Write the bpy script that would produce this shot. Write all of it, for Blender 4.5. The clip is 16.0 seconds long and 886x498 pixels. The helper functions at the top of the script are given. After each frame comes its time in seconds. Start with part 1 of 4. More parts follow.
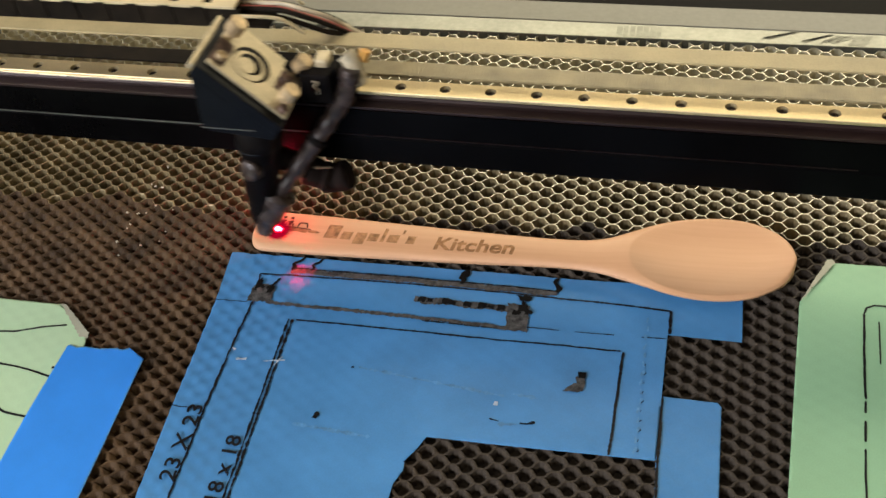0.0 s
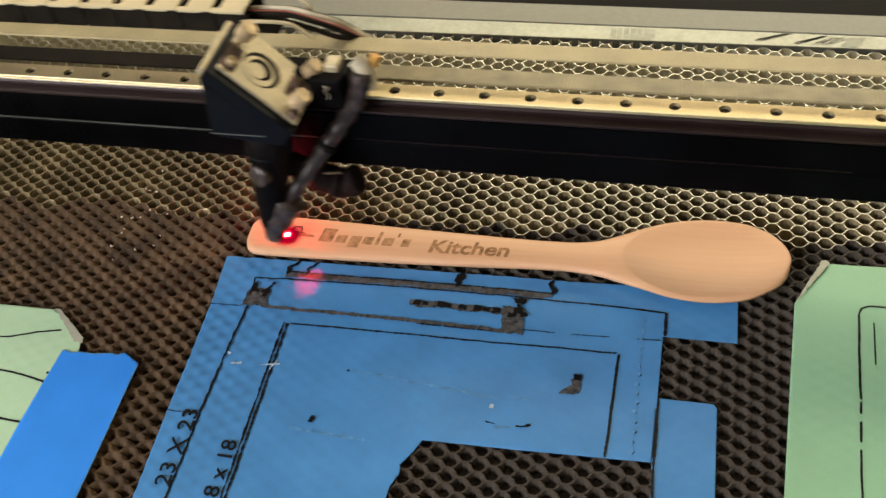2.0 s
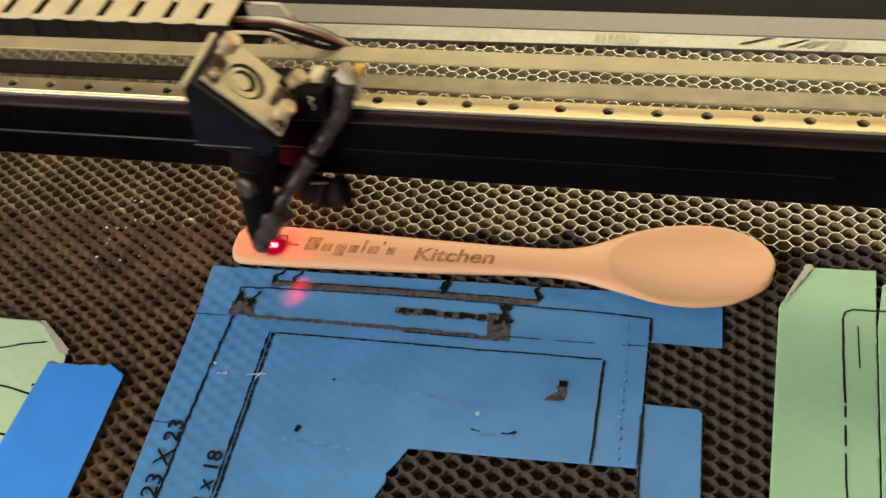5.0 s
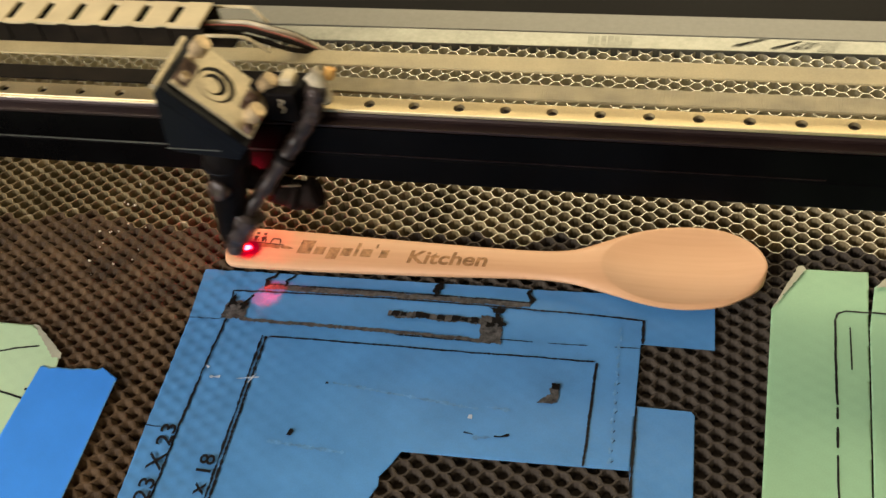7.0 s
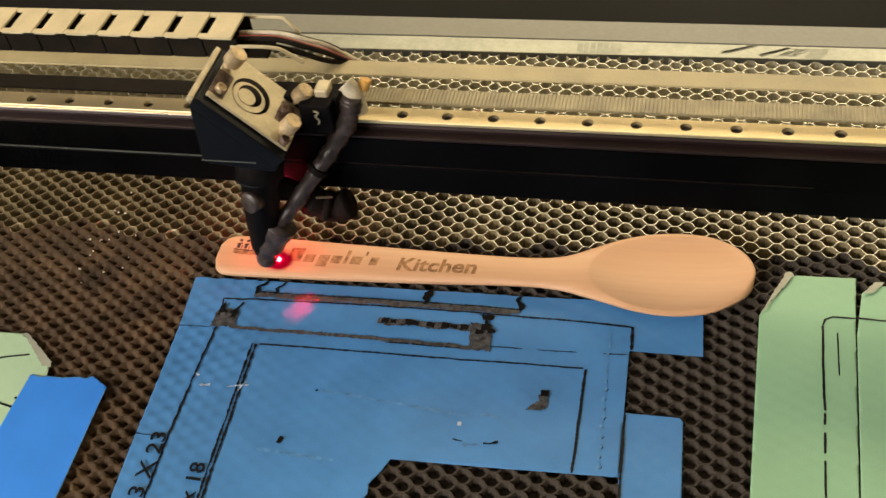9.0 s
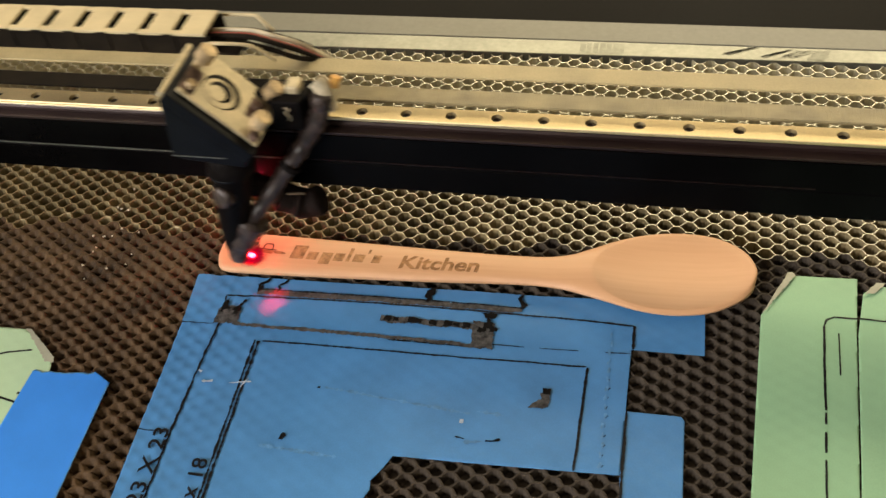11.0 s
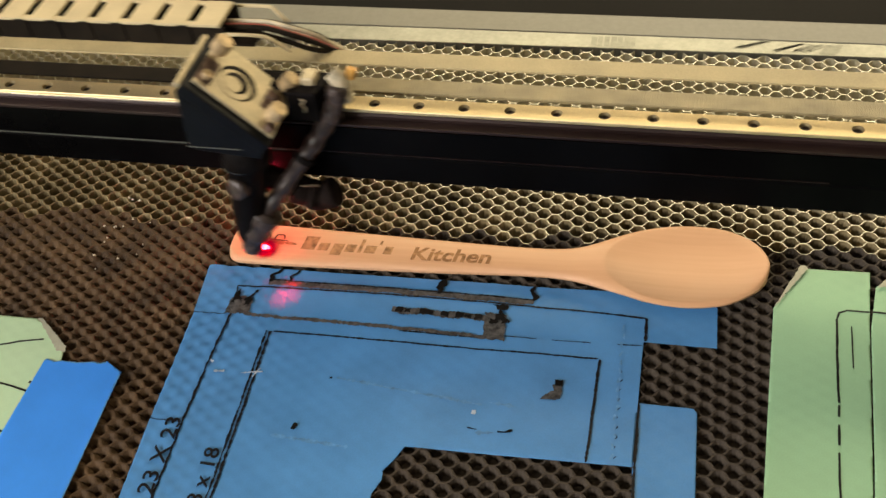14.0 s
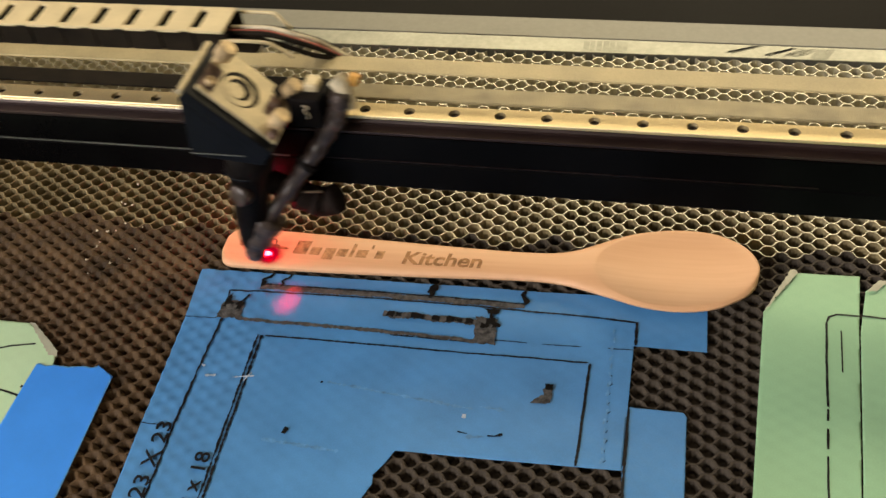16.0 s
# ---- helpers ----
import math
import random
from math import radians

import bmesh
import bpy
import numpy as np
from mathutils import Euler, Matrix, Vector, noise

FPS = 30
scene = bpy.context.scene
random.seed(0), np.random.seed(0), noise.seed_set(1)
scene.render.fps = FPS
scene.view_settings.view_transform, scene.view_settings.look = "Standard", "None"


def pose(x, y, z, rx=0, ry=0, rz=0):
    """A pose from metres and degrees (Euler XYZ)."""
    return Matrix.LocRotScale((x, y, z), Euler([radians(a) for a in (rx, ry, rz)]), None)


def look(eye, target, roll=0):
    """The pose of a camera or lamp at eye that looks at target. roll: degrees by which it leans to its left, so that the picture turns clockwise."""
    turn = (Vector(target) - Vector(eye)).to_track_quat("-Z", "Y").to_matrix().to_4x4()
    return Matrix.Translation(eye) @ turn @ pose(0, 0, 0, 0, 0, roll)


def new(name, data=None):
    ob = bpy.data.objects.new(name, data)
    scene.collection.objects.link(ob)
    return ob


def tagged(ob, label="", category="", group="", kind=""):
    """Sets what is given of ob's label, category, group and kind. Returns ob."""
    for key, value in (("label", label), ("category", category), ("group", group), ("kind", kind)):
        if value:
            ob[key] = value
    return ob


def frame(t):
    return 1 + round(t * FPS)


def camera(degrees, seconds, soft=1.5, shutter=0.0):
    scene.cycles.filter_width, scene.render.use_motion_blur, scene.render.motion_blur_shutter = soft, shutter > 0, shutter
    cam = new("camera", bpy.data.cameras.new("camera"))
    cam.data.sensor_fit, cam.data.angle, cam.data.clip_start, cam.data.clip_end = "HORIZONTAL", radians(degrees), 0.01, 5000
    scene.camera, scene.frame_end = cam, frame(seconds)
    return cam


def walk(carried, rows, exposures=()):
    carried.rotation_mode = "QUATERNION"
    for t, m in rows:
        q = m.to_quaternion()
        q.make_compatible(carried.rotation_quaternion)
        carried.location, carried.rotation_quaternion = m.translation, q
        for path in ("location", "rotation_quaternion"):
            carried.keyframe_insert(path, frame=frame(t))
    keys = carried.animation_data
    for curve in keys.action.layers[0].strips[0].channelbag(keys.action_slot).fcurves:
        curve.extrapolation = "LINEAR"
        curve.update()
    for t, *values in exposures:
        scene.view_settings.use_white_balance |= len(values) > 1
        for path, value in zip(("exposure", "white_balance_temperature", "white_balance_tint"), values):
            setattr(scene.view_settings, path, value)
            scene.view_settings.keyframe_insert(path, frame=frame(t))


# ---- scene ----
cam = camera(45.6, 16.0, soft=1.5, shutter=0.5)
PATH = [
    (0, (0.2025, -0.344, 0.4391), (-0.2223, 0.9849, -0.9939), -8.44),
    (0.5, (0.2019, -0.344, 0.4388), (-0.2192, 0.987, -0.9934), -8.38),
    (1, (0.2023, -0.3435, 0.4385), (-0.2156, 0.9901, -0.9922), -8.36),
    (1.5, (0.2025, -0.344, 0.4395), (-0.2188, 0.9878, -0.9919), -8.53),
    (2, (0.2025, -0.3438, 0.4389), (-0.2136, 0.9908, -0.9913), -8.44),
    (2.5, (0.2038, -0.3432, 0.44), (-0.2113, 0.995, -0.9872), -8.41),
    (3, (0.2037, -0.3414, 0.4393), (-0.2073, 0.9963, -0.9896), -8.45),
    (3.5, (0.2047, -0.3402, 0.4389), (-0.2055, 0.9976, -0.9901), -8.6),
    (4, (0.2053, -0.3416, 0.4397), (-0.2029, 0.9975, -0.9887), -8.67),
    (6.5, (0.2098, -0.3405, 0.4404), (-0.1921, 1.0035, -0.9851), -8.63),
    (7, (0.2097, -0.3402, 0.4407), (-0.1907, 1.0035, -0.9855), -8.69),
    (7.5, (0.2103, -0.3405, 0.4409), (-0.189, 1.0047, -0.9843), -8.7),
    (8, (0.2116, -0.3401, 0.4416), (-0.1852, 1.0061, -0.9832), -8.69),
    (8.5, (0.213, -0.3399, 0.4429), (-0.1829, 1.0098, -0.9789), -8.71),
    (9, (0.2133, -0.3396, 0.4426), (-0.1792, 1.0117, -0.9786), -8.61),
    (11.5, (0.2107, -0.3437, 0.4421), (-0.1803, 1.0115, -0.9758), -8.09),
    (12, (0.2098, -0.3444, 0.4416), (-0.1826, 1.0094, -0.9772), -8.11),
    (12.5, (0.2084, -0.3449, 0.4404), (-0.185, 1.008, -0.9791), -8.11),
    (13, (0.2078, -0.346, 0.4399), (-0.1858, 1.0053, -0.981), -8.09),
    (13.5, (0.2061, -0.3464, 0.4402), (-0.1873, 1.0027, -0.9829), -8.06),
    (14, (0.2062, -0.3458, 0.4404), (-0.1877, 1.0046, -0.9813), -7.98),
    (14.5, (0.2074, -0.3456, 0.4411), (-0.1901, 1.0087, -0.976), -8.04),
    (15, (0.209, -0.3446, 0.4406), (-0.1858, 1.0089, -0.9778), -7.96),
    (15.5, (0.2102, -0.3449, 0.4402), (-0.1823, 1.0111, -0.9765), -7.93),
    (16, (0.2109, -0.3455, 0.4412), (-0.182, 1.0099, -0.976), -7.95),
]
walk(cam, [(t, look(eye, target, roll)) for t, eye, target, roll in PATH],
     exposures=[(0, -0.21, 5450, 12), (2.5, -0.21, 5490, 11), (3.5, -0.21, 5730, 11), (7.0, -0.21, 5960, 12), (16.0, -0.21, 5960, 12)])

# ---- light ----
world = bpy.data.worlds.new("room_light")
scene.world = world
world.use_nodes = True
bg = world.node_tree.nodes["Background"]
bg.inputs["Color"].default_value = (1.0, 0.93, 0.82, 1)
bg.inputs["Strength"].default_value = 0.30


def area_lamp(name, eye, target, w, h, power, colour):
    data = bpy.data.lights.new(name, "AREA")
    data.shape, data.size, data.size_y, data.energy, data.color = "RECTANGLE", w, h, power, colour
    ob = new(name, data)
    ob.matrix_world = look(eye, target)
    return ob


# a long ceiling fitting beyond the machine, and daylight from a window in the wall behind the viewer
area_lamp("ceiling_lamp", (0.60, 2.4, 1.46), (0.45, 0.1, 0.0), 3.0, 0.95, 86, (1.0, 0.80, 0.46))
area_lamp("window_light", (-1.6, -2.50, 1.55), (0.1, 0.0, 0.1), 3.4, 0.7, 198, (1.0, 0.91, 0.80))
scene.view_settings.exposure = 0.0


# ---- materials ----
def material(name, colour, rough=0.5, metal=0.0, vary=0.15, fine=900.0, coarse=60.0, bump=0.1, tint=None, coat=0.0, specular=0.5):
    """A surface with grain and blotches at two scales, in metres of the object."""
    m = bpy.data.materials.new(name)
    m.use_nodes = True
    nt = m.node_tree
    b = nt.nodes["Principled BSDF"]
    co = nt.nodes.new("ShaderNodeTexCoord")
    n1 = nt.nodes.new("ShaderNodeTexNoise")
    n1.inputs["Scale"].default_value, n1.inputs["Detail"].default_value = fine, 4
    n2 = nt.nodes.new("ShaderNodeTexNoise")
    n2.inputs["Scale"].default_value, n2.inputs["Detail"].default_value = coarse, 5
    for n in (n1, n2):
        nt.links.new(co.outputs["Object"], n.inputs["Vector"])
    add = nt.nodes.new("ShaderNodeMath")
    add.operation = "MULTIPLY_ADD"
    nt.links.new(n1.outputs["Fac"], add.inputs[0])
    add.inputs[1].default_value = 0.45
    nt.links.new(n2.outputs["Fac"], add.inputs[2])
    ramp = nt.nodes.new("ShaderNodeMapRange")
    ramp.inputs["From Min"].default_value, ramp.inputs["From Max"].default_value = 0.45, 1.0
    nt.links.new(add.outputs[0], ramp.inputs["Value"])
    mix = nt.nodes.new("ShaderNodeMix")
    mix.data_type = "RGBA"
    dark = tint or tuple(c * (1 - 2 * vary) for c in colour)
    light = tuple(min(1.0, c * (1 + vary)) for c in colour)
    mix.inputs["A"].default_value, mix.inputs["B"].default_value = (*dark, 1), (*light, 1)
    nt.links.new(ramp.outputs["Result"], mix.inputs["Factor"])
    nt.links.new(mix.outputs["Result"], b.inputs["Base Color"])
    rr = nt.nodes.new("ShaderNodeMapRange")
    rr.inputs["To Min"].default_value, rr.inputs["To Max"].default_value = max(0.03, rough - 0.08), min(1.0, rough + 0.1)
    nt.links.new(n2.outputs["Fac"], rr.inputs["Value"])
    nt.links.new(rr.outputs["Result"], b.inputs["Roughness"])
    b.inputs["Metallic"].default_value = metal
    b.inputs["Coat Weight"].default_value = coat
    b.inputs["Specular IOR Level"].default_value = specular
    if bump:
        bp = nt.nodes.new("ShaderNodeBump")
        bp.inputs["Strength"].default_value, bp.inputs["Distance"].default_value = bump, 0.0004
        nt.links.new(add.outputs[0], bp.inputs["Height"])
        nt.links.new(bp.outputs["Normal"], b.inputs["Normal"])
    return m


def wood(name, light, dark):
    m = material(name, light, 0.46, vary=0.06, bump=0.05)
    nt = m.node_tree
    b = nt.nodes["Principled BSDF"]
    co = nt.nodes.new("ShaderNodeTexCoord")
    mp = nt.nodes.new("ShaderNodeMapping")
    mp.inputs["Scale"].default_value = (12, 420, 160)
    n = nt.nodes.new("ShaderNodeTexNoise")
    n.inputs["Scale"].default_value, n.inputs["Detail"].default_value, n.inputs["Distortion"].default_value = 1.0, 6, 0.4
    mix = nt.nodes.new("ShaderNodeMix")
    mix.data_type = "RGBA"
    ramp = nt.nodes.new("ShaderNodeMapRange")
    ramp.inputs["From Min"].default_value, ramp.inputs["From Max"].default_value = 0.3, 0.72
    nt.links.new(co.outputs["Object"], mp.inputs["Vector"])
    nt.links.new(mp.outputs["Vector"], n.inputs["Vector"])
    nt.links.new(n.outputs["Fac"], ramp.inputs["Value"])
    nt.links.new(ramp.outputs["Result"], mix.inputs["Factor"])
    mix.inputs["A"].default_value, mix.inputs["B"].default_value = (*dark, 1), (*light, 1)
    nt.links.new(mix.outputs["Result"], b.inputs["Base Color"])
    return m


def soot_shade_fade(m, bare, lean, start, end):
    """Soot that thins out away from the work, along a slanting line on the bed; the slant can also put shade into the
    colour.
    """
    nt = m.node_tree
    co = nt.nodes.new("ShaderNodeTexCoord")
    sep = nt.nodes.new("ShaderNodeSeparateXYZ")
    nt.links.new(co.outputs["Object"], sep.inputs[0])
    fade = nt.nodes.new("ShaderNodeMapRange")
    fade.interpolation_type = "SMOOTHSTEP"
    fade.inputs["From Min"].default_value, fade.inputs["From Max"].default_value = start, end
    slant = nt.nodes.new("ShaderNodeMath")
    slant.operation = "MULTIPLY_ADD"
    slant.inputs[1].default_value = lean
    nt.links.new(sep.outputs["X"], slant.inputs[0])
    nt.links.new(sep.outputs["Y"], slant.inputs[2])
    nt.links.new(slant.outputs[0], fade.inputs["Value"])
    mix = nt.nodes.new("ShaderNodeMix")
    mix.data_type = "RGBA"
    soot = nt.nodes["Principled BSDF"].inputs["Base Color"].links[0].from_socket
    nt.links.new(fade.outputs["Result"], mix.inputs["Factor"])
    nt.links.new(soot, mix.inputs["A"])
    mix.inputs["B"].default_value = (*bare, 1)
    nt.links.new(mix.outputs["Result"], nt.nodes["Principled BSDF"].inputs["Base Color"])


def glow(name, colour, strength):
    m = bpy.data.materials.new(name)
    m.use_nodes = True
    b = m.node_tree.nodes["Principled BSDF"]
    b.inputs["Base Color"].default_value = (0.02, 0.0, 0.0, 1)
    b.inputs["Emission Color"].default_value, b.inputs["Emission Strength"].default_value = (*colour, 1), strength
    return m


M_COMB = material("sooty_shaded_foil_comb", (0.34, 0.275, 0.150), 0.42, 0.35, 0.30, 1500, 32, 0.12)
M_EDGE = material("bare_shaded_foil_edge", (0.45, 0.34, 0.195), 0.34, 0.6, 0.30, 1500, 40, 0.0)
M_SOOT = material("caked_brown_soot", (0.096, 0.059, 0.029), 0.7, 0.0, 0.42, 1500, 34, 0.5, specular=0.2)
soot_shade_fade(M_SOOT, (0.056, 0.045, 0.034), 3.0, -0.20, 0.30)
# on walls and edges the slant also paints the shade at the rear left
soot_shade_fade(M_COMB, (0.66, 0.62, 0.46), 0.12, 0.14, 0.23)
soot_shade_fade(M_EDGE, (0.50, 0.485, 0.41), 0.40, 0.06, 0.17)
M_TRAY = material("sooty_steel", (0.24, 0.205, 0.12), 0.6, 0.1, 0.4, 400, 30, 0.2)
M_BLUE = material("weathered_blue_tape", (0.080, 0.255, 0.56), 0.36, 0, 0.09, 1400, 30, 0.12)
M_BLUE_NEW = material("fresh_blue_tape", (0.05, 0.285, 0.93), 0.5, 0, 0.05, 1600, 40, 0.10)
M_GREEN = material("green_masking_tape", (0.325, 0.56, 0.33), 0.55, 0, 0.07, 1400, 14, 0.12)
# paler green for the left sheet
M_GREEN_PALE = material("pale_green_masking_tape", (0.52, 0.72, 0.45), 0.55, 0, 0.07, 1400, 14, 0.12)
M_FOLD = material("tape_adhesive_side", (0.44, 0.44, 0.33), 0.6, 0, 0.10, 900, 60, 0.1)
M_INK = material("marker_ink", (0.006, 0.006, 0.009), 0.5, 0, 0.3, 2000, 300, 0.0, specular=0.25)
M_SCORCH = material("scorched_tape", (0.078, 0.075, 0.072), 0.85, 0, 0.5, 700, 320, 0.8)
M_CHAR = material("charred_tape", (0.005, 0.0045, 0.004), 0.8, 0, 0.4, 700, 200, 0.4, specular=0.15)
M_SCUFF = material("shiny_scuff", (0.52, 0.62, 0.74), 0.2, 0, 0.2, 900, 200, 0.1)
M_PALE = material("pale_scuff", (0.112, 0.292, 0.575), 0.4, 0, 0.2, 900, 200, 0.1)
M_STITCH = material("whitened_crease", (0.120, 0.305, 0.585), 0.35, 0, 0.25, 900, 250, 0.1)
M_SPOON = wood("beech_wood", (0.71, 0.412, 0.218), (0.665, 0.372, 0.190))
M_BURN = material("engraved_wood", (0.45, 0.235, 0.10), 0.8, 0, 0.35, 1500, 250, 0.4, specular=0.1)
M_BURN_FAINT = material("lightly_engraved_wood", (0.48, 0.26, 0.115), 0.8, 0, 0.35, 1500, 250, 0.4, specular=0.1)
M_BURN_DARK = material("deep_engraved_wood", (0.07, 0.032, 0.016), 0.85, 0, 0.35, 1500, 250, 0.4)
M_RAIL = material("ground_steel", (0.90, 0.75, 0.44), 0.50, 0.95, 0.08, 700, 30, 0.03)
M_SHINE = material("rail_glint_steel", (0.86, 0.78, 0.70), 0.25, 0.7, 0.10, 700, 30, 0.0)
M_BEAM = material("black_anodised_aluminium", (0.0030, 0.0029, 0.0031), 0.22, 0.0, 0.3, 900, 15, 0.03, specular=0.025)
M_BROWN = material("bronze_anodised_edge", (0.032, 0.018, 0.016), 0.35, 0.4, 0.2, 900, 20, 0.03)
M_RECESS_SHADE = material("recess_shade", (0.008, 0.006, 0.004), 0.7, 0.0, 0.2, 900, 90, 0.0, specular=0.1)
M_BOLT = material("dusty_bolt", (0.13, 0.095, 0.055), 0.5, 0.3, 0.3, 900, 200, 0.1)
M_BOLT_DARK = material("dark_bolt", (0.045, 0.030, 0.018), 0.45, 0.3, 0.3, 900, 200, 0.1)
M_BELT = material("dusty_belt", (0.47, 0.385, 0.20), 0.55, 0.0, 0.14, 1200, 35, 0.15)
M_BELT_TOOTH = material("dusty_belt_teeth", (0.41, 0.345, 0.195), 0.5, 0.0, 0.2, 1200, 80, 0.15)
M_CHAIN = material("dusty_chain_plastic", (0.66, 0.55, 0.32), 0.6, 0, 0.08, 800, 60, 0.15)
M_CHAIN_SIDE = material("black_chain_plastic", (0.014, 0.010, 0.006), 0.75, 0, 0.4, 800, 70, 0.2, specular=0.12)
M_PLATE = material("dusty_silver_plate", (0.60, 0.51, 0.32), 0.48, 0.25, 0.16, 900, 110, 0.2)
M_HEAD = material("dark_blue_anodised", (0.0036, 0.0044, 0.0064), 0.45, 0.0, 0.25, 900, 60, 0.08, specular=0.12)
M_BRASS = material("dull_brass", (0.56, 0.42, 0.23), 0.45, 0.35, 0.30, 900, 140, 0.15)
M_DARK_BROWN = material("dark_brown_finish", (0.17, 0.105, 0.075), 0.6, 0.1, 0.4, 900, 200, 0.3)
M_RUBBER = material("grey_braided_hose", (0.050, 0.035, 0.029), 0.33, 0, 0.45, 900, 220, 0.6)
M_BLACK = material("black_plastic", (0.006, 0.0045, 0.0040), 0.65, 0, 0.3, 900, 120, 0.2, specular=0.08)
M_MATT = material("black_cloth_tape", (0.017, 0.012, 0.010), 0.8, 0, 0.3, 900, 120, 0.2, specular=0.04)
M_WHITE = material("white_connector", (0.64, 0.56, 0.38), 0.5, 0, 0.2, 900, 200, 0.1)
M_RED = material("red_wire", (0.42, 0.09, 0.06), 0.5, 0, 0.2, 900, 200, 0.05)
M_GOLD = material("orange_connector", (0.70, 0.38, 0.08), 0.4, 0.2, 0.2, 900, 200, 0.1)
M_FRAME = material("brushed_aluminium", (0.27, 0.275, 0.235), 0.42, 0.7, 0.18, 300, 26, 0.10)
M_STREAK = material("dull_aluminium", (0.225, 0.23, 0.195), 0.45, 0.65, 0.2, 300, 60, 0.10)
M_LEDGE = material("grey_painted_steel", (0.25, 0.245, 0.20), 0.5, 0.1, 0.10, 300, 10, 0.08)
M_CABINET = material("black_painted_steel", (0.008, 0.007, 0.006), 0.7, 0.0, 0.2, 300, 10, 0.05, specular=0.1)
M_DUST = material("pale_debris", (0.62, 0.55, 0.42), 0.7, 0, 0.2, 900, 200, 0.1)
M_SPOT = glow("laser_spot_glow", (1.0, 0.0008, 0.0013), 1900.0)
M_RED_FILL = glow("red_fill_lamp_glow", (1.0, 0.015, 0.05), 700.0)
M_DIODE = glow("red_diode_glow", (1.0, 0.0, 0.008), 80000.0)


# see-through glow that paints the red halo, no light source of its own
M_HALO = bpy.data.materials.new("red_halo_glow")
M_HALO.use_nodes = True
nt = M_HALO.node_tree
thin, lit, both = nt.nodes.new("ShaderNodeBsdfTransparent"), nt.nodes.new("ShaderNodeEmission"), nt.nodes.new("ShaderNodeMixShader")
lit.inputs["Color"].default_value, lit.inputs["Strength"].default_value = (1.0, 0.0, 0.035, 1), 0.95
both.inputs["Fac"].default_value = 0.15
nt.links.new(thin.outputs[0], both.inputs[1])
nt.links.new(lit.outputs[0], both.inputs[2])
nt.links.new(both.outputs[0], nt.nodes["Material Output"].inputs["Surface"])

M_HALO_THIN = M_HALO.copy()
M_HALO_THIN.name = "thin_red_halo_glow"
M_HALO_THIN.node_tree.nodes["Mix Shader"].inputs["Fac"].default_value = 0.07


# ---- mesh helpers ----
def finish(name, bm, mat, parent=None, label="", smooth=False):
    me = bpy.data.meshes.new(name)
    bmesh.ops.recalc_face_normals(bm, faces=bm.faces)
    bm.to_mesh(me)
    bm.free()
    me.materials.append(mat)
    if smooth:
        for p in me.polygons:
            p.use_smooth = True
    ob = new(name, me)
    if parent:
        ob.parent = parent
    if label:
        ob["label"] = label
    return ob


def part(name, bm, mat, parent, label="", smooth=False):
    return finish(name, bm, mat, parent, label, smooth)


def thing(name, label, category, at=None, group="", kind=""):
    ob = new(name)
    ob.empty_display_size = 0.02
    if at:
        ob.matrix_world = at
    return tagged(ob, label, category, group, kind)


def bevel(bm, w, seg=2):
    bmesh.ops.bevel(bm, geom=list(bm.edges), offset=w, segments=seg, profile=0.5, affect="EDGES")
    return bm


def box(x0, x1, y0, y1, z0, z1, b=0.0, bm=None):
    bm2 = bmesh.new()
    bmesh.ops.create_cube(bm2, size=1)
    for v in bm2.verts:
        v.co = Vector(((x0 + x1) / 2 + v.co.x * (x1 - x0), (y0 + y1) / 2 + v.co.y * (y1 - y0), (z0 + z1) / 2 + v.co.z * (z1 - z0)))
    if b:
        bevel(bm2, b)
    return join(bm, bm2)


def join(bm, bm2):
    if bm is None:
        return bm2
    me = bpy.data.meshes.new("piece")
    bm2.to_mesh(me)
    bm2.free()
    bm.from_mesh(me)
    bpy.data.meshes.remove(me)
    return bm


def rod(p, q, r0, r1=None, n=20, b=0.0, bm=None):
    """A cylinder or cone from p to q."""
    p, q = Vector(p), Vector(q)
    bm2 = bmesh.new()
    bmesh.ops.create_cone(bm2, cap_ends=True, segments=n, radius1=r0, radius2=r0 if r1 is None else r1, depth=(q - p).length)
    if b:
        rims = [e for e in bm2.edges if abs(e.verts[0].co.z - e.verts[1].co.z) < 1e-7]
        bmesh.ops.bevel(bm2, geom=rims, offset=b, segments=2, profile=0.5, affect="EDGES")
    bmesh.ops.transform(bm2, matrix=Matrix.Translation((p + q) / 2) @ (q - p).to_track_quat("Z", "Y").to_matrix().to_4x4(), verts=bm2.verts)
    return join(bm, bm2)


def lathe(p, q, profile, n=28):
    """A turned form: (distance along p to q, radius) pairs."""
    p, q = Vector(p), Vector(q)
    turn = (q - p).to_track_quat("Z", "Y").to_matrix()
    bm = bmesh.new()
    rings = []
    for d, r in profile:
        rings.append([bm.verts.new(p + turn @ Vector((r * math.cos(a), r * math.sin(a), d))) for a in (2 * math.pi * k / n for k in range(n))])
    for a, b in zip(rings, rings[1:]):
        for k in range(n):
            bm.faces.new((a[k], a[(k + 1) % n], b[(k + 1) % n], b[k]))
    bm.faces.new(rings[0])
    bm.faces.new(rings[-1])
    return bm


def spline(pts, steps=8):
    """Points on a smooth line through pts."""
    pts = [Vector(p) for p in pts]
    out = []
    for i in range(len(pts) - 1):
        p0, p1, p2, p3 = pts[max(i - 1, 0)], pts[i], pts[i + 1], pts[min(i + 2, len(pts) - 1)]
        for k in range(steps):
            t = k / steps
            out.append(0.5 * ((2 * p1) + (p2 - p0) * t + (2 * p0 - 5 * p1 + 4 * p2 - p3) * t * t + (3 * p1 - p0 - 3 * p2 + p3) * t ** 3))
    return out + [pts[-1]]


